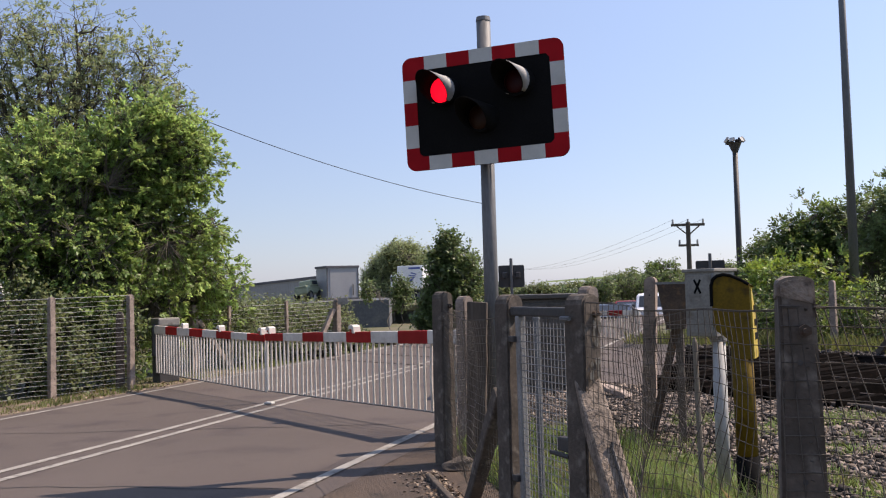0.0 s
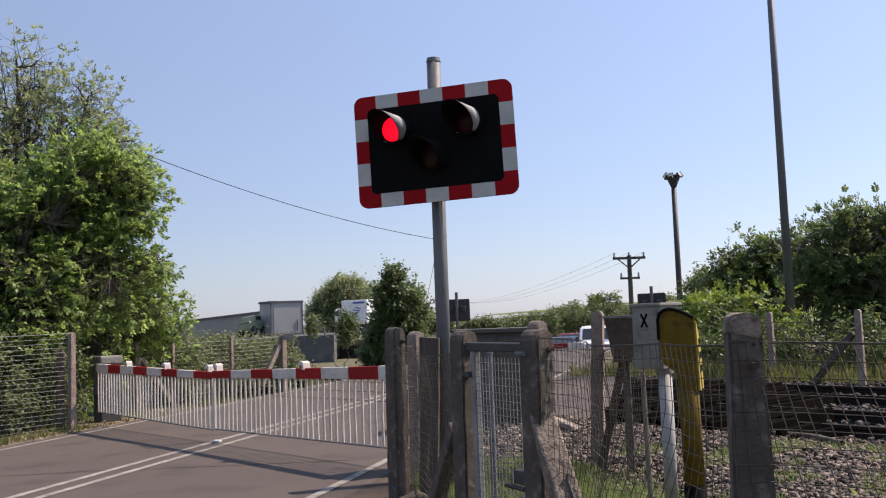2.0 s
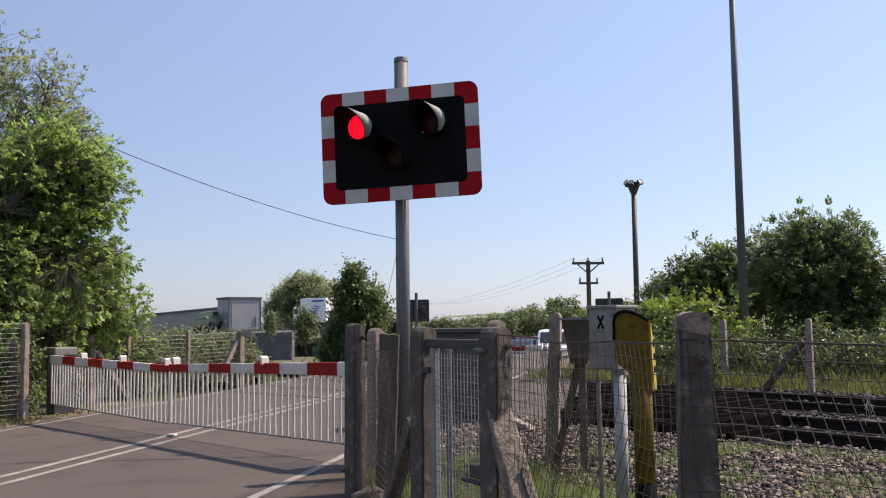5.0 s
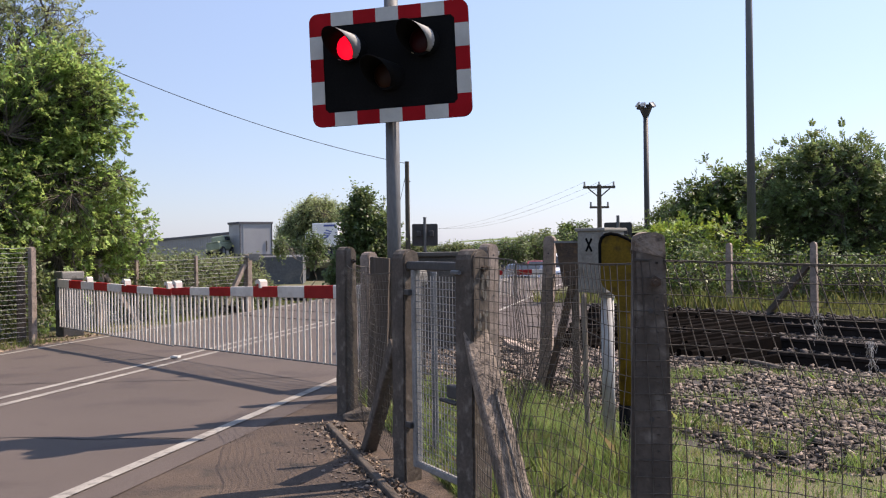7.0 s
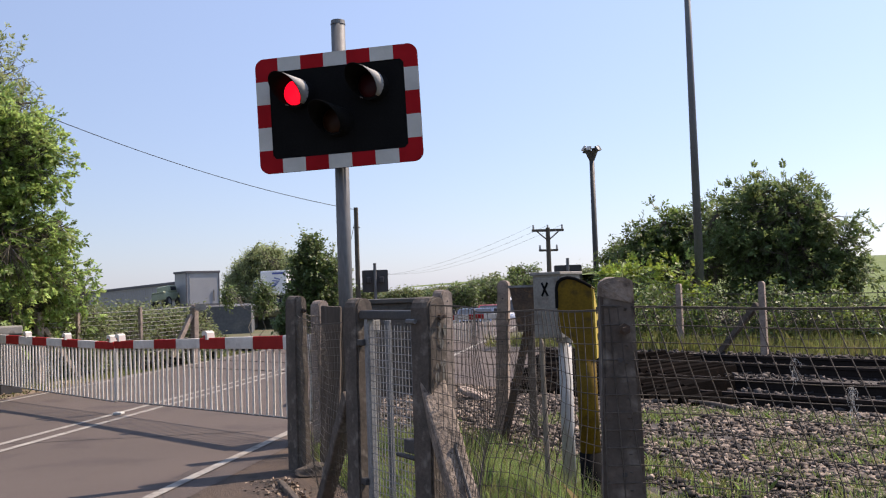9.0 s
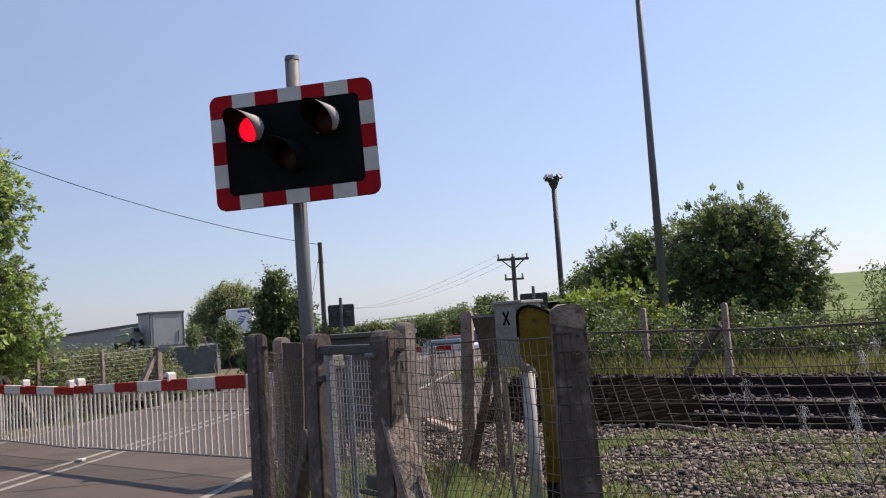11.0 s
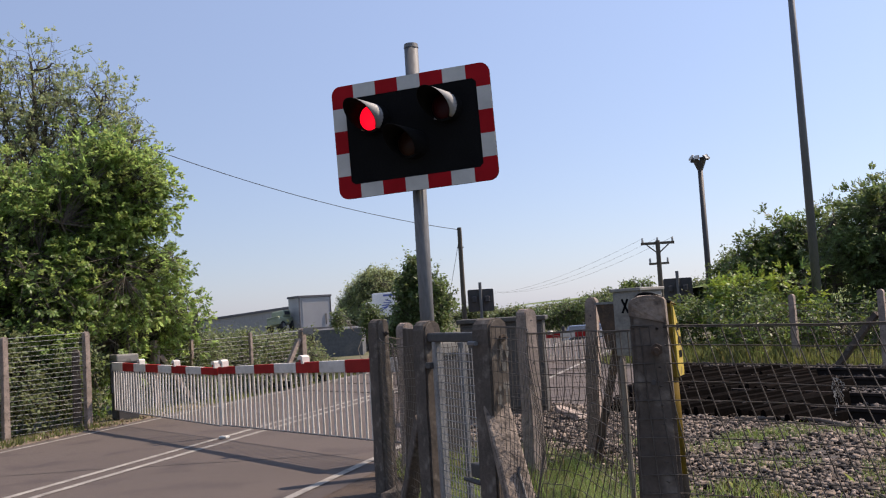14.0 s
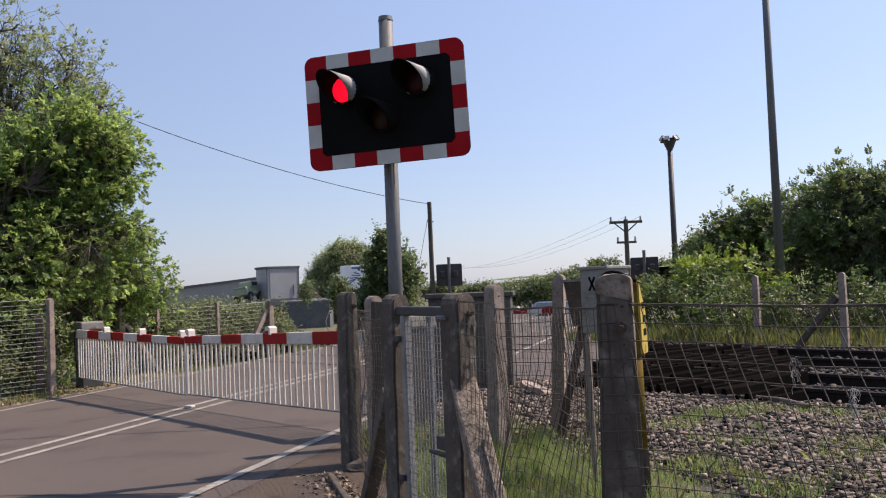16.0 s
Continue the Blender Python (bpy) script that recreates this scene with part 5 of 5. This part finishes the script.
tree("hedge", "green scrub and brambles behind far mesh fence", "hedge", (-5.0, 21.0, -0.15),
     [(-5.6, 19.8, 0.5, 0.9, 0.7, 0.6), (-4.8, 21.2, 0.45, 1.0, 0.8, 0.55), (-6.5, 19.2, 1.0, 0.8, 0.8, 0.9), (-4.0, 22.6, 0.35, 0.9, 0.8, 0.5), (-5.6, 22.5, 0.6, 1.0, 0.8, 0.6), (-5.0, 21.9, 0.75, 1.0, 0.8, 0.5), (-4.2, 23.2, 0.65, 0.9, 0.8, 0.5), (-6.0, 21.2, 0.8, 0.9, 0.8, 0.5)],
     M["leaf_far"], 2600, 18, 0.09, 0.16, 24, 0.04, 0.4, 0.008, 0.35, 4, 0.4, 0.25)
tree("poplar_bush", "dark upright leafy bush beyond crossing", "bush", (-1.2, 28.2, -0.6),
     [(-1.15, 28.0, 2.2, 0.5, 0.6, 0.7), (-1.4, 27.9, 1.5, 0.4, 0.5, 0.55), (-0.6, 28.0, 1.7, 0.6, 0.7, 0.9), (-1.1, 27.9, 0.7, 0.85, 0.7, 0.9), (-1.6, 27.9, 0.5, 0.5, 0.5, 0.7), (-0.85, 28.0, 2.75, 0.2, 0.25, 0.45), (-1.15, 28.0, 2.8, 0.2, 0.22, 0.4)],
     M["leaf_mid"], 1500, 20, 0.11, 0.15, 25, 0.08, 0.8, 0.008, 0.4, 2, 0.55, 0.2)
tree("bright_bush", "small bright green bush before lorry", "bush", (-2.9, 30.0, -0.5),
     [(-2.7, 30.0, 1.3, 0.35, 0.4, 0.6), (-4.3, 34.0, 1.4, 0.28, 0.3, 0.42)],
     M["leaf_mid"], 230, 16, 0.10, 0.13, 26, 0.03, 0.4, 0.006, 0.5, 2, 0.45, 0.08)
tree("distant_tree", "rounded green tree behind parked lorry", "tree", (-7.2, 80, -0.6),
     [(-7.2, 80, 3.6, 2.6, 2.2, 1.9), (-9.2, 80, 2.6, 1.6, 1.6, 1.5), (-5.2, 80, 3.0, 1.5, 1.5, 1.6), (-7.0, 80, 4.7, 1.7, 1.6, 1.0), (-8.2, 79, 1.2, 2.0, 1.2, 1.3)],
     M["leaf_pale"], 1900, 20, 0.2, 0.36, 27, 0.2, 1.4, 0.02, 0.45, 1)
# right-hand trees beyond the railway
tree("hawthorn_tree", "large dark hawthorn tree on railway bank", "tree", (11.7, 24.6, 0),
     [(11.6, 24.4, 3.05, 1.15, 1.1, 0.95), (12.6, 24.0, 2.85, 0.95, 1.0, 0.85), (10.9, 24.7, 2.7, 1.0, 1.0, 1.0), (11.9, 24.2, 2.0, 1.6, 1.2, 1.1), (13.1, 23.8, 2.0, 0.8, 0.9, 0.9), (10.8, 24.6, 1.6, 1.2, 1.1, 1.0), (12.8, 23.8, 1.1, 1.2, 1.0, 0.8), (11.5, 24.4, 3.75, 0.5, 0.5, 0.35), (12.3, 24.1, 3.5, 0.4, 0.4, 0.3)],
     M["leaf_mid"], 2100, 9, 0.115, 0.14, 31, 0.14, 1.0, 0.007, 0.2, 2, 0.45, 0.5, -0.1, pinnate=3, rachis=0.26)
tree("hawthorn_tree", "dark spreading hawthorn beside tall lighting column", "tree", (10.0, 27.6, 0),
     [(9.9, 27.3, 2.7, 1.0, 0.9, 0.8), (9.2, 27.6, 2.3, 0.8, 0.8, 0.8), (10.8, 27.0, 2.8, 0.9, 0.9, 0.8), (9.9, 27.2, 1.6, 1.5, 1.0, 1.0)],
     M["leaf_dark"], 1300, 7, 0.13, 0.16, 32, 0.1, 0.9, 0.008, 0.3, 2, pinnate=3, rachis=0.28)
tree("hawthorn_tree", "low dark bush at end of bank", "bush", (9.7, 31.6, 0),
     [(9.5, 31.6, 2.0, 0.75, 0.8, 0.85), (10.2, 31.4, 2.1, 0.9, 0.8, 0.8), (9.8, 31.4, 1.0, 1.4, 0.9, 0.9)],
     M["leaf_dark"], 800, 18, 0.12, 0.16, 33, 0.08, 0.7, 0.008, 0.45, 2)
tree("elder_bush", "bright yellow-green bush in front of dark trees", "bush", (8.2, 22.6, 0),
     [(8.0, 22.4, 1.35, 0.8, 0.6, 0.5), (7.1, 22.8, 1.2, 0.6, 0.6, 0.5), (7.7, 22.5, 0.7, 1.2, 0.7, 0.7)],
     M["leaf_light"], 700, 9, 0.11, 0.14, 34, 0.04, 0.4, 0.006, 0.35, 3, pinnate=3, rachis=0.28, droop=0.1)
tree("brambles", "low tangled brambles along railway bank", "bush", (9.0, 18.5, 0),
     [(6.6, 19.4, 0.55, 1.0, 0.8, 0.6), (7.9, 18.6, 0.5, 1.1, 0.8, 0.6), (9.4, 18.0, 0.5, 1.2, 0.9, 0.65), (11.0, 17.2, 0.35, 1.3, 0.9, 0.45), (12.6, 17.5, 0.6, 1.3, 1.0, 0.7), (14.0, 18.6, 0.8, 1.5, 1.0, 0.8), (6.9, 21.5, 0.8, 1.0, 0.8, 0.7), (15.5, 21.0, 1.0, 1.8, 1.2, 1.0), (5.8, 23.5, 0.8, 1.0, 0.9, 0.7), (12.5, 20.8, 0.45, 1.4, 0.8, 0.45)],
     M["leaf_dark"], 2200, 20, 0.105, 0.16, 35, 0.03, 0.3, 0.006, 0.4, 5)
for k, (x, y, h) in enumerate(((5.5, 90, 1.5), (9.5, 92, 1.7), (13.5, 88, 2.5), (17.5, 86, 2.3), (22, 86, 3.0), (1.5, 95, 1.8), (26.5, 84, 3.2), (-13, 70, 1.6), (31, 80, 3.0))):
    tree("distant_hedge", "distant line of green hedgerow trees", "hedge", (x, y, -0.8),
         [(x - 1.3, y, h * 0.45, 1.7, 1.0, h * 0.5), (x + 1.3, y + 1, h * 0.4, 1.7, 1.0, h * 0.55), (x, y, h * 0.7, 1.2, 1.0, h * 0.38)],
         M["leaf_far"], 330, 14, 0.28, 0.4, 50 + k, 0.1, 0.5, 0.02, 0.5, 1, group="distant hedge")
tree("round_bush", "dark round bush on far roadside", "bush", (13.3, 70, -0.5),
     [(13.2, 70, 2.1, 1.3, 1.0, 1.0), (13.2, 70, 1.0, 1.7, 1.0, 1.0)], M["leaf_dark"], 420, 16, 0.22, 0.3, 71, 0.1, 0.5, 0.02, 0.5, 2)
tree("round_bush", "dark roadside scrub beyond crossing", "bush", (7.0, 52, -0.5),
     [(6.3, 52, 0.9, 1.2, 1.0, 0.8), (8.2, 53, 1.1, 1.3, 1.0, 0.8), (5.0, 53, 0.6, 1.0, 0.8, 0.6), (10.2, 55, 1.3, 1.4, 1.0, 0.9)], M["leaf_mid"], 700, 16, 0.16, 0.25, 72, 0.08, 0.4, 0.02, 0.5, 3)
bank = bmesh.new()
for i in range(21):
    for y, z in ((45, -0.1), (62, 2.5), (75, 3.0), (400, 3.2)):
        x = 20 + i * 8
        bank.verts.new((x, y + (x - 20) * -0.3, z + 0.3 * noise.noise((x * 0.05, y * 0.05, 0)) - (0.8 if i == 0 and z > 1 else 0)))
bank.verts.ensure_lookup_table()
for i in range(20):
    for j in range(3):
        a = i * 4 + j
        bank.faces.new([bank.verts[k] for k in (a, a + 4, a + 5, a + 1)])
tagged(to_ob("field_bank", bank, M["field"], smooth=True), "low green field bank on horizon", "field", kind="structure")

# ---- left fences ----
lf = thing("mesh_fence", "fine horizontal wire fence on pale concrete posts beside verge", "fence")
L1, L2, L0 = Vector((-5.86, 15.1)), Vector((-6.72, 14.1)), Vector((-9.6, 10.75))
mesh_panel(lf, "wire_mesh", [L1, L2, L0], 0.05, 1.56, 0.16, 0.0035, rng, 0.02, 0.02, vertical=False, hcell=0.075, material=M["hood_grey"])
for x, y in (L1, L2, (-7.6, 13.08), (-8.6, 11.92), L0):
    fence_post("fence_post", x, y, 1.58, 0.105, 52, "pale pinkish concrete fence post on verge", M["concrete_pink"], group="verge fence posts")
fence_post("fence_post", -6.1, 15.25, 1.3, 0.14, 20, "short dark concrete stub post beside fence end", M["concrete"])
lf2 = thing("mesh_fence", "fine wire fence on slim posts across railway", "fence")
FP = [(-5.9, 18.55), (-5.37, 19.25), (-4.42, 20.5), (-3.46, 21.6)]
mesh_panel(lf2, "wire_mesh", [Vector(p) for p in FP], 0.05, 1.3, 0.2, 0.004, rng, 0.03, 0.03, vertical=False, hcell=0.085, material=M["hood_grey"])
for k, (x, y) in enumerate(FP):
    fence_post("fence_post", x, y, 1.36, 0.15 if k in (0, 3) else 0.08, 50, "thin pale concrete fence post beyond barrier" if k in (1, 2) else "stout concrete straining post beyond barrier", M["concrete_pink"], group="far fence posts")
strut("concrete_strut", (-3.52, 21.5, 1.0), (-3.95, 20.95, -0.1), 0.1, M["concrete_pink"], "raking concrete strut of far straining post")
strut("concrete_strut", (-5.82, 18.6, 0.9), (-5.3, 19.15, -0.15), 0.09, M["concrete_pink"], "pale raking strut behind barrier skirt")
small_sign = thing("fence_sign", "small pale blank sign plate on fence post", "sign", pose(-3.3, 21.5, 1.18, 0, 0, 15))
part("plate", box((0.24, 0.02, 0.16), (0, 0, 0), bevel=0.004), M["grey_box"], small_sign)
part("bracket", box((0.2, 0.04, 0.03), (-0.08, 0.03, 0.0)), M["galv"], small_sign)
rf = thing("mesh_fence", "mesh fence on far side of railway", "fence")
RP = [(6.75, 18.2), (7.45, 15.9), (14.0, 7.7)]
mesh_panel(rf, "wire_mesh", [Vector(p) for p in RP], 0.05, 1.15, 0.2, 0.004, rng, 0.04, 0.05, hcell=0.16)
for x, y in RP:
    fence_post("fence_post", x, y, 1.36, 0.12, -40, "pale concrete fence post across railway", M["concrete_pink"], group="railway fence posts")
strut("concrete_strut", (7.40, 16.0, 0.95), (6.9, 16.9, -0.1), 0.1, M["concrete"], "dark raking strut of railway fence post")

# ---- masts and poles ----
bp = thing("lighting_column", "tall slim grey steel lighting column", "pole", pose(8.82, 22.36, 0))
part("shaft", tube((0, 0, -0.2), (0, 0, 12.5), 0.115, 0.06, 20), M["grey_paint"], bp, "", True)
part("base_door", box((0.1, 0.02, 0.5), (-0.03, -0.12, 0.8), bevel=0.004), M["grey_paint"], bp)
fm = thing("floodlight_mast", "black mast with cluster of floodlights on top", "mast", pose(10.1, 36.9, 0))
part("shaft", tube((0, 0, -0.5), (0, 0, 6.5), 0.12, 0.10, 14), M["dark_box"], fm, "", True)
part("crown", tube((0, 0, 6.45), (0, 0, 6.85), 0.1, 0.27, 12), M["dark_box"], fm)
for a, up in ((0, 0.06), (55, 0.0), (125, 0.0), (180, 0.06), (235, 0.0), (305, 0.0)):
    x, y = 0.32 * math.cos(radians(a)), 0.32 * math.sin(radians(a))
    hd = part("floodlight", box((0.2, 0.07, 0.24), bevel=0.02), M["boom_white" if up else "dark_box"], fm, "white floodlight head" if up else "dark floodlight head")
    hd.matrix_basis = pose(x, y, 6.93 + up, -35, 0, a + 90)
    part("lamp_glass", box((0.16, 0.01, 0.18), (0, -0.039, 0)), M["white_film"], hd)
py = thing("power_pole", "wooden power line pole with two crossarms", "power pole", pose(9.3, 42.2, 0))
part("pole", tube((0, 0, -1), (0, 0, 4.1), 0.13, 0.10, 12), M["bark"], py)
part("crossarm", box((1.5, 0.12, 0.12), (0, 0, 3.98), bevel=0.01), M["bark"], py)
part("lower_crossarm", box((0.9, 0.1, 0.1), (0, 0, 3.05), bevel=0.01), M["bark"], py)
for x in (-0.68, 0, 0.68):
    part("insulator", tube((x, 0, 4.04), (x, 0, 4.24), 0.05, 0.04, 8), M["white_pipe"], py)
for x in (-0.4, 0.4):
    part("insulator", tube((x, 0, 3.1), (x, 0, 3.3), 0.05, 0.04, 8), M["white_pipe"], py)
for sx in (-1, 1):
    part("arm_brace", tube((sx * 0.5, 0, 3.92), (0, 0, 3.5), 0.03, n=6), M["bark"], py)
tp = thing("telegraph_pole", "slim dark telegraph pole with stay wire", "telegraph pole", pose(0.345, 30.06, 0))
part("pole", tube((0, 0, -1), (0, 0, 4.15), 0.085, 0.07, 12), M["bark"], tp)
part("stay_wire", tube((0, 0, 3.9), (-0.9, 0, 0), 0.008, n=5), M["dark_box"], tp)
part("steps", box((0.22, 0.03, 0.03), (0, 0, 3.5)), M["dark_box"], tp)


def cable_line(name, a, b, sag, r, label):
    a, b = Vector(a), Vector(b)
    pts = []
    for i in range(25):
        f = i / 24
        p = a.lerp(b, f)
        p.z -= sag * 4 * f * (1 - f)
        pts.append(p)
    V, F = wires([pts], r, 5)
    return tagged(raw(name, V, F, M["rubber"]), label, "cable")


cable_line("overhead_cable", (-10.4, 21.0, 7.38), (0.345, 30.06, 4.08), 0.48, 0.010, "thin black overhead cable from tree to telegraph pole")
for x in (-0.68, 0, 0.68):
    cable_line("power_line", (9.3 + x, 42.2, 4.22), (2.0 + x * 2, 95, 3.3), 0.9, 0.005, "thin overhead power line wire")

# ---- far side of the crossing ----
far = D * 15
for b in (bar_r, bar_l):
    c = copy_thing(b, Matrix.Translation((far.x, far.y, -0.27)) @ b.matrix_basis)
    tagged(c, "red and white half barrier with white skirt beyond railway")


def board_back(x, y, w, h, zb, yaw, label):
    ob = thing("signal_board", label, "traffic light", pose(x, y, 0, 0, 0, yaw), "far signal boards")
    part("board", plate(rrect(w, h, 0.05, 4), 0, 0.03), M["dark_box"], ob, "dark back of board").matrix_basis = pose(0, 0.06, zb + h / 2)
    part("pole", tube((0, 0, -0.8), (0, 0, zb + h + 0.22), 0.05, n=12), M["grey_paint"], ob)
    for sx in (-0.25, 0.25):
        part("lamp_back", box((0.16, 0.12, 0.2), (sx * w, 0.0, zb + h * 0.55), bevel=0.03), M["dark_box"], ob)
    return ob


board_back(0.90, 30.0, 0.84, 0.72, 1.38, -3, "dark back of far crossing signal board on pole")
board_back(7.08, 29.16, 0.88, 0.72, 1.33, -12, "dark back of far crossing signal board beside track")


def vehicle(name, label, at, yaw, L, W, H, paint, van=True):
    ob = thing(name, label, "van" if van else "car", pose(*at, 0, 0, yaw), "waiting vehicles")
    bm = bmesh.new()
    if van:
        prof = [(-L / 2, 0.35), (-L / 2, 0.95), (-L / 2 + 0.75, 1.1), (-L / 2 + 1.35, H - 0.05), (-L / 2 + 1.6, H), (L / 2 - 0.05, H), (L / 2, 0.35)]
    else:
        prof = [(-L / 2, 0.3), (-L / 2, 0.75), (-L / 2 + 1.1, 0.9), (-L / 2 + 1.8, H), (L / 2 - 1.0, H), (L / 2 - 0.2, 0.95), (L / 2, 0.8), (L / 2, 0.3)]
    f = [bm.verts.new((-W / 2, x, z)) for x, z in prof]
    b = [bm.verts.new((W / 2, x, z)) for x, z in prof]
    bm.faces.new(f), bm.faces.new(b[::-1])
    for i in range(len(prof)):
        j = (i + 1) % len(prof)
        bm.faces.new((f[j], f[i], b[i], b[j]))
    bmesh.ops.recalc_face_normals(bm, faces=bm.faces)
    bmesh.ops.bevel(bm, geom=list(bm.edges), offset=0.06, segments=2, affect="EDGES")
    part("body", bm, paint, ob)
    (x0, z0), (x1, z1) = prof[2], prof[3]
    ang = math.atan2(z1 - z0, x1 - x0)
    ws = part("windscreen", box((W * 0.84, math.hypot(x1 - x0, z1 - z0) * 0.8, 0.02), (0, 0, 0.012), bevel=0.005), M["glass_dark"], ob, "dark windscreen")
    ws.matrix_basis = pose(0, (x0 + x1) / 2, (z0 + z1) / 2, math.degrees(ang), 0, 0)
    part("bumper", box((W * 0.96, 0.14, 0.22), (0, -L / 2 - 0.01, 0.42), bevel=0.04), M["dark_box"], ob)
    part("grille", box((W * 0.5, 0.03, 0.16), (0, -L / 2 - 0.005, 0.72), bevel=0.01), M["dark_box"], ob)
    for sx in (-1, 1):
        part("headlight", box((0.24, 0.06, 0.18), (sx * W * 0.37, -L / 2 + 0.0, 0.75), bevel=0.03), M["white_film"], ob, "clear headlight")
        part("mirror", box((0.14, 0.1, 0.22), (sx * (W / 2 + 0.1), x0 + 0.3, 1.15), bevel=0.03), M["dark_box"], ob)
        for yy in (-L / 2 + 0.8, L / 2 - 0.8):
            wh = part("wheel", tube((sx * (W / 2 - 0.2), yy, 0.32), (sx * (W / 2 + 0.01), yy, 0.32), 0.32, n=18), M["rubber"], ob, "black tyre")
            part("rim", tube((sx * (W / 2 + 0.005), yy, 0.32), (sx * (W / 2 + 0.02), yy, 0.32), 0.2, n=14), M["galv"], wh)
    return ob


vehicle("van", "white panel van waiting at far barrier", (8.1, 43.5, -0.85), -15.7, 4.6, 1.8, 1.75, M["truck_white"])
vehicle("car", "dark blue car waiting at far barrier", (5.6, 40.5, -0.75), -15.7, 4.1, 1.65, 1.25, M["car_blue"], False)
vehicle("car", "dull red car waiting on road beyond crossing", (7.2, 45.5, -0.75), -15.7, 4.1, 1.65, 1.3, M["red_car"], False)

# ---- yard ----
YZ = 1.02
yard = tagged(to_ob("yard_wall", box((3.6, 9, 2.2), (0, 4.5, 0), bevel=0.03), M["block"]), "grey retaining wall of raised lorry yard", "wall", kind="structure")
yard.matrix_world = pose(-5.9, 39.5, YZ - 1.12, 0, 0, 4)
deck = tagged(to_ob("yard_ground", box((34, 60, 0.3), bevel=0.05), M["soil"]), "raised yard ground behind wall", "ground", kind="structure")
deck.matrix_world = pose(-21.5, 72, 0.55, 0, 0, 4)
tr = thing("lorry_trailer", "grey box body container with dark roof edge in yard", "container", pose(-6.95, 43.4, YZ, 0, 0, 30))
part("container_body", box((1.55, 1.5, 1.42), (0, 0, 0.78), bevel=0.02), M["shed"], tr)
part("roof_edge", box((1.64, 1.59, 0.10), (0, 0, 1.53), bevel=0.01), M["shed_dark"], tr)
for sx in (-1, 1):
    part("corner_frame", box((0.05, 0.05, 1.42), (sx * 0.765, -0.745, 0.78), bevel=0.008), M["shed_dark"], tr)
part("floor_frame", box((1.6, 1.54, 0.08), (0, 0, 0.04)), M["shed_dark"], tr)
for x in (-0.62,):
    part("panel_rib", box((0.03, 0.02, 1.35), (x, -0.76, 0.78)), M["shed"], tr)
part("door_bar", tube((0.5, -0.78, 0.2), (0.5, -0.78, 0.7), 0.02, n=6), M["dark_box"], tr)
jp = thing("off_roader", "pale green scrap off-road car tilted beside container", "car", pose(-8.2, 42.9, YZ - 0.02, 0, -8, -22) @ Matrix.Diagonal((1.0, 1.0, 1.1, 1)))
part("body", box((0.75, 1.2, 0.32), (0, 0, 0.42), bevel=0.06), M["car_green"], jp)
part("cabin", box((0.68, 0.65, 0.3), (0, 0.15, 0.72), bevel=0.07), M["car_green"], jp)
part("window", box((0.70, 0.45, 0.17), (0, 0.15, 0.74), bevel=0.03), M["glass_dark"], jp)
part("bonnet", box((0.62, 0.4, 0.06), (0, -0.42, 0.6), bevel=0.02), M["car_green"], jp)
for sx in (-1, 1):
    for yy in (-0.4, 0.42):
        wh = part("wheel", tube((sx * 0.28, yy, 0.2), (sx * 0.42, yy, 0.2), 0.2, n=16), M["rubber"], jp, "black tyre")
        part("rim", tube((sx * 0.42, yy, 0.2), (sx * 0.43, yy, 0.2), 0.11, n=12), M["galv"], wh)
part("spare_wheel", tube((0, 0.62, 0.55), (0, 0.72, 0.55), 0.2, n=16), M["rubber"], jp)
sh = thing("metal_shed", "long pale metal clad shed with dark low roof", "shed", pose(-13.6, 58.5, 0.7, 0, 0, 12))
bm = plate([(-4, 0), (3.2, 0), (3.2, 1.62), (-4, 0.95)], 0, 6)
part("wall", bm, M["shed"], sh)
part("roof", plate([(-4.1, 0.95), (3.35, 1.63), (3.35, 1.78), (-4.1, 1.10)], -0.1, 6.1), M["shed_dark"], sh)
for i in range(50):
    x = -3.85 + i * 0.14
    part("cladding_rib", box((0.05, 0.03, 0.85 + 0.093 * (x + 4)), (x, -0.015, (0.85 + 0.093 * (x + 4)) / 2 + 0.03)), M["hood_grey"], sh)
lo = thing("lorry", "white lorry with blue graphics parked in yard", "lorry", pose(-4.7, 59.8, 0.70, 0, 0, -35))
part("box_body", box((2.1, 1.3, 1.45), (0.35, 0, 1.5), bevel=0.04), M["truck_white"], lo)
part("cab", box((0.75, 1.2, 1.2), (-1.0, 0, 1.1), bevel=0.12), M["truck_white"], lo)
part("cab_window", box((0.4, 1.22, 0.35), (-1.1, 0, 1.4), bevel=0.04), M["glass_dark"], lo)
part("chassis", box((2.8, 1.0, 0.2), (0, 0, 0.6)), M["dark_box"], lo)
for k in range(5):
    st = part("blue_swoosh", box((0.8 - 0.08 * k, 0.01, 0.07), (0, 0, 0)), M["blue"], lo, "blue swoosh graphic")
    st.matrix_basis = pose(0.2 + 0.12 * k, -0.657, 1.15 + 0.14 * k, 0, -22 + 9 * k, 0)
part("name_bar", box((0.95, 0.01, 0.12), (0.75, -0.657, 2.05)), M["blue"], lo, "dark blue bar of lettering")
for x in (-1.0, 0.6, 1.1):
    wh = part("wheel", tube((x, -0.62, 0.32), (x, 0.62, 0.32), 0.32, n=16), M["rubber"], lo, "black tyre")
    part("rim", tube((x, -0.64, 0.32), (x, -0.62, 0.32), 0.18, n=12), M["galv"], wh)
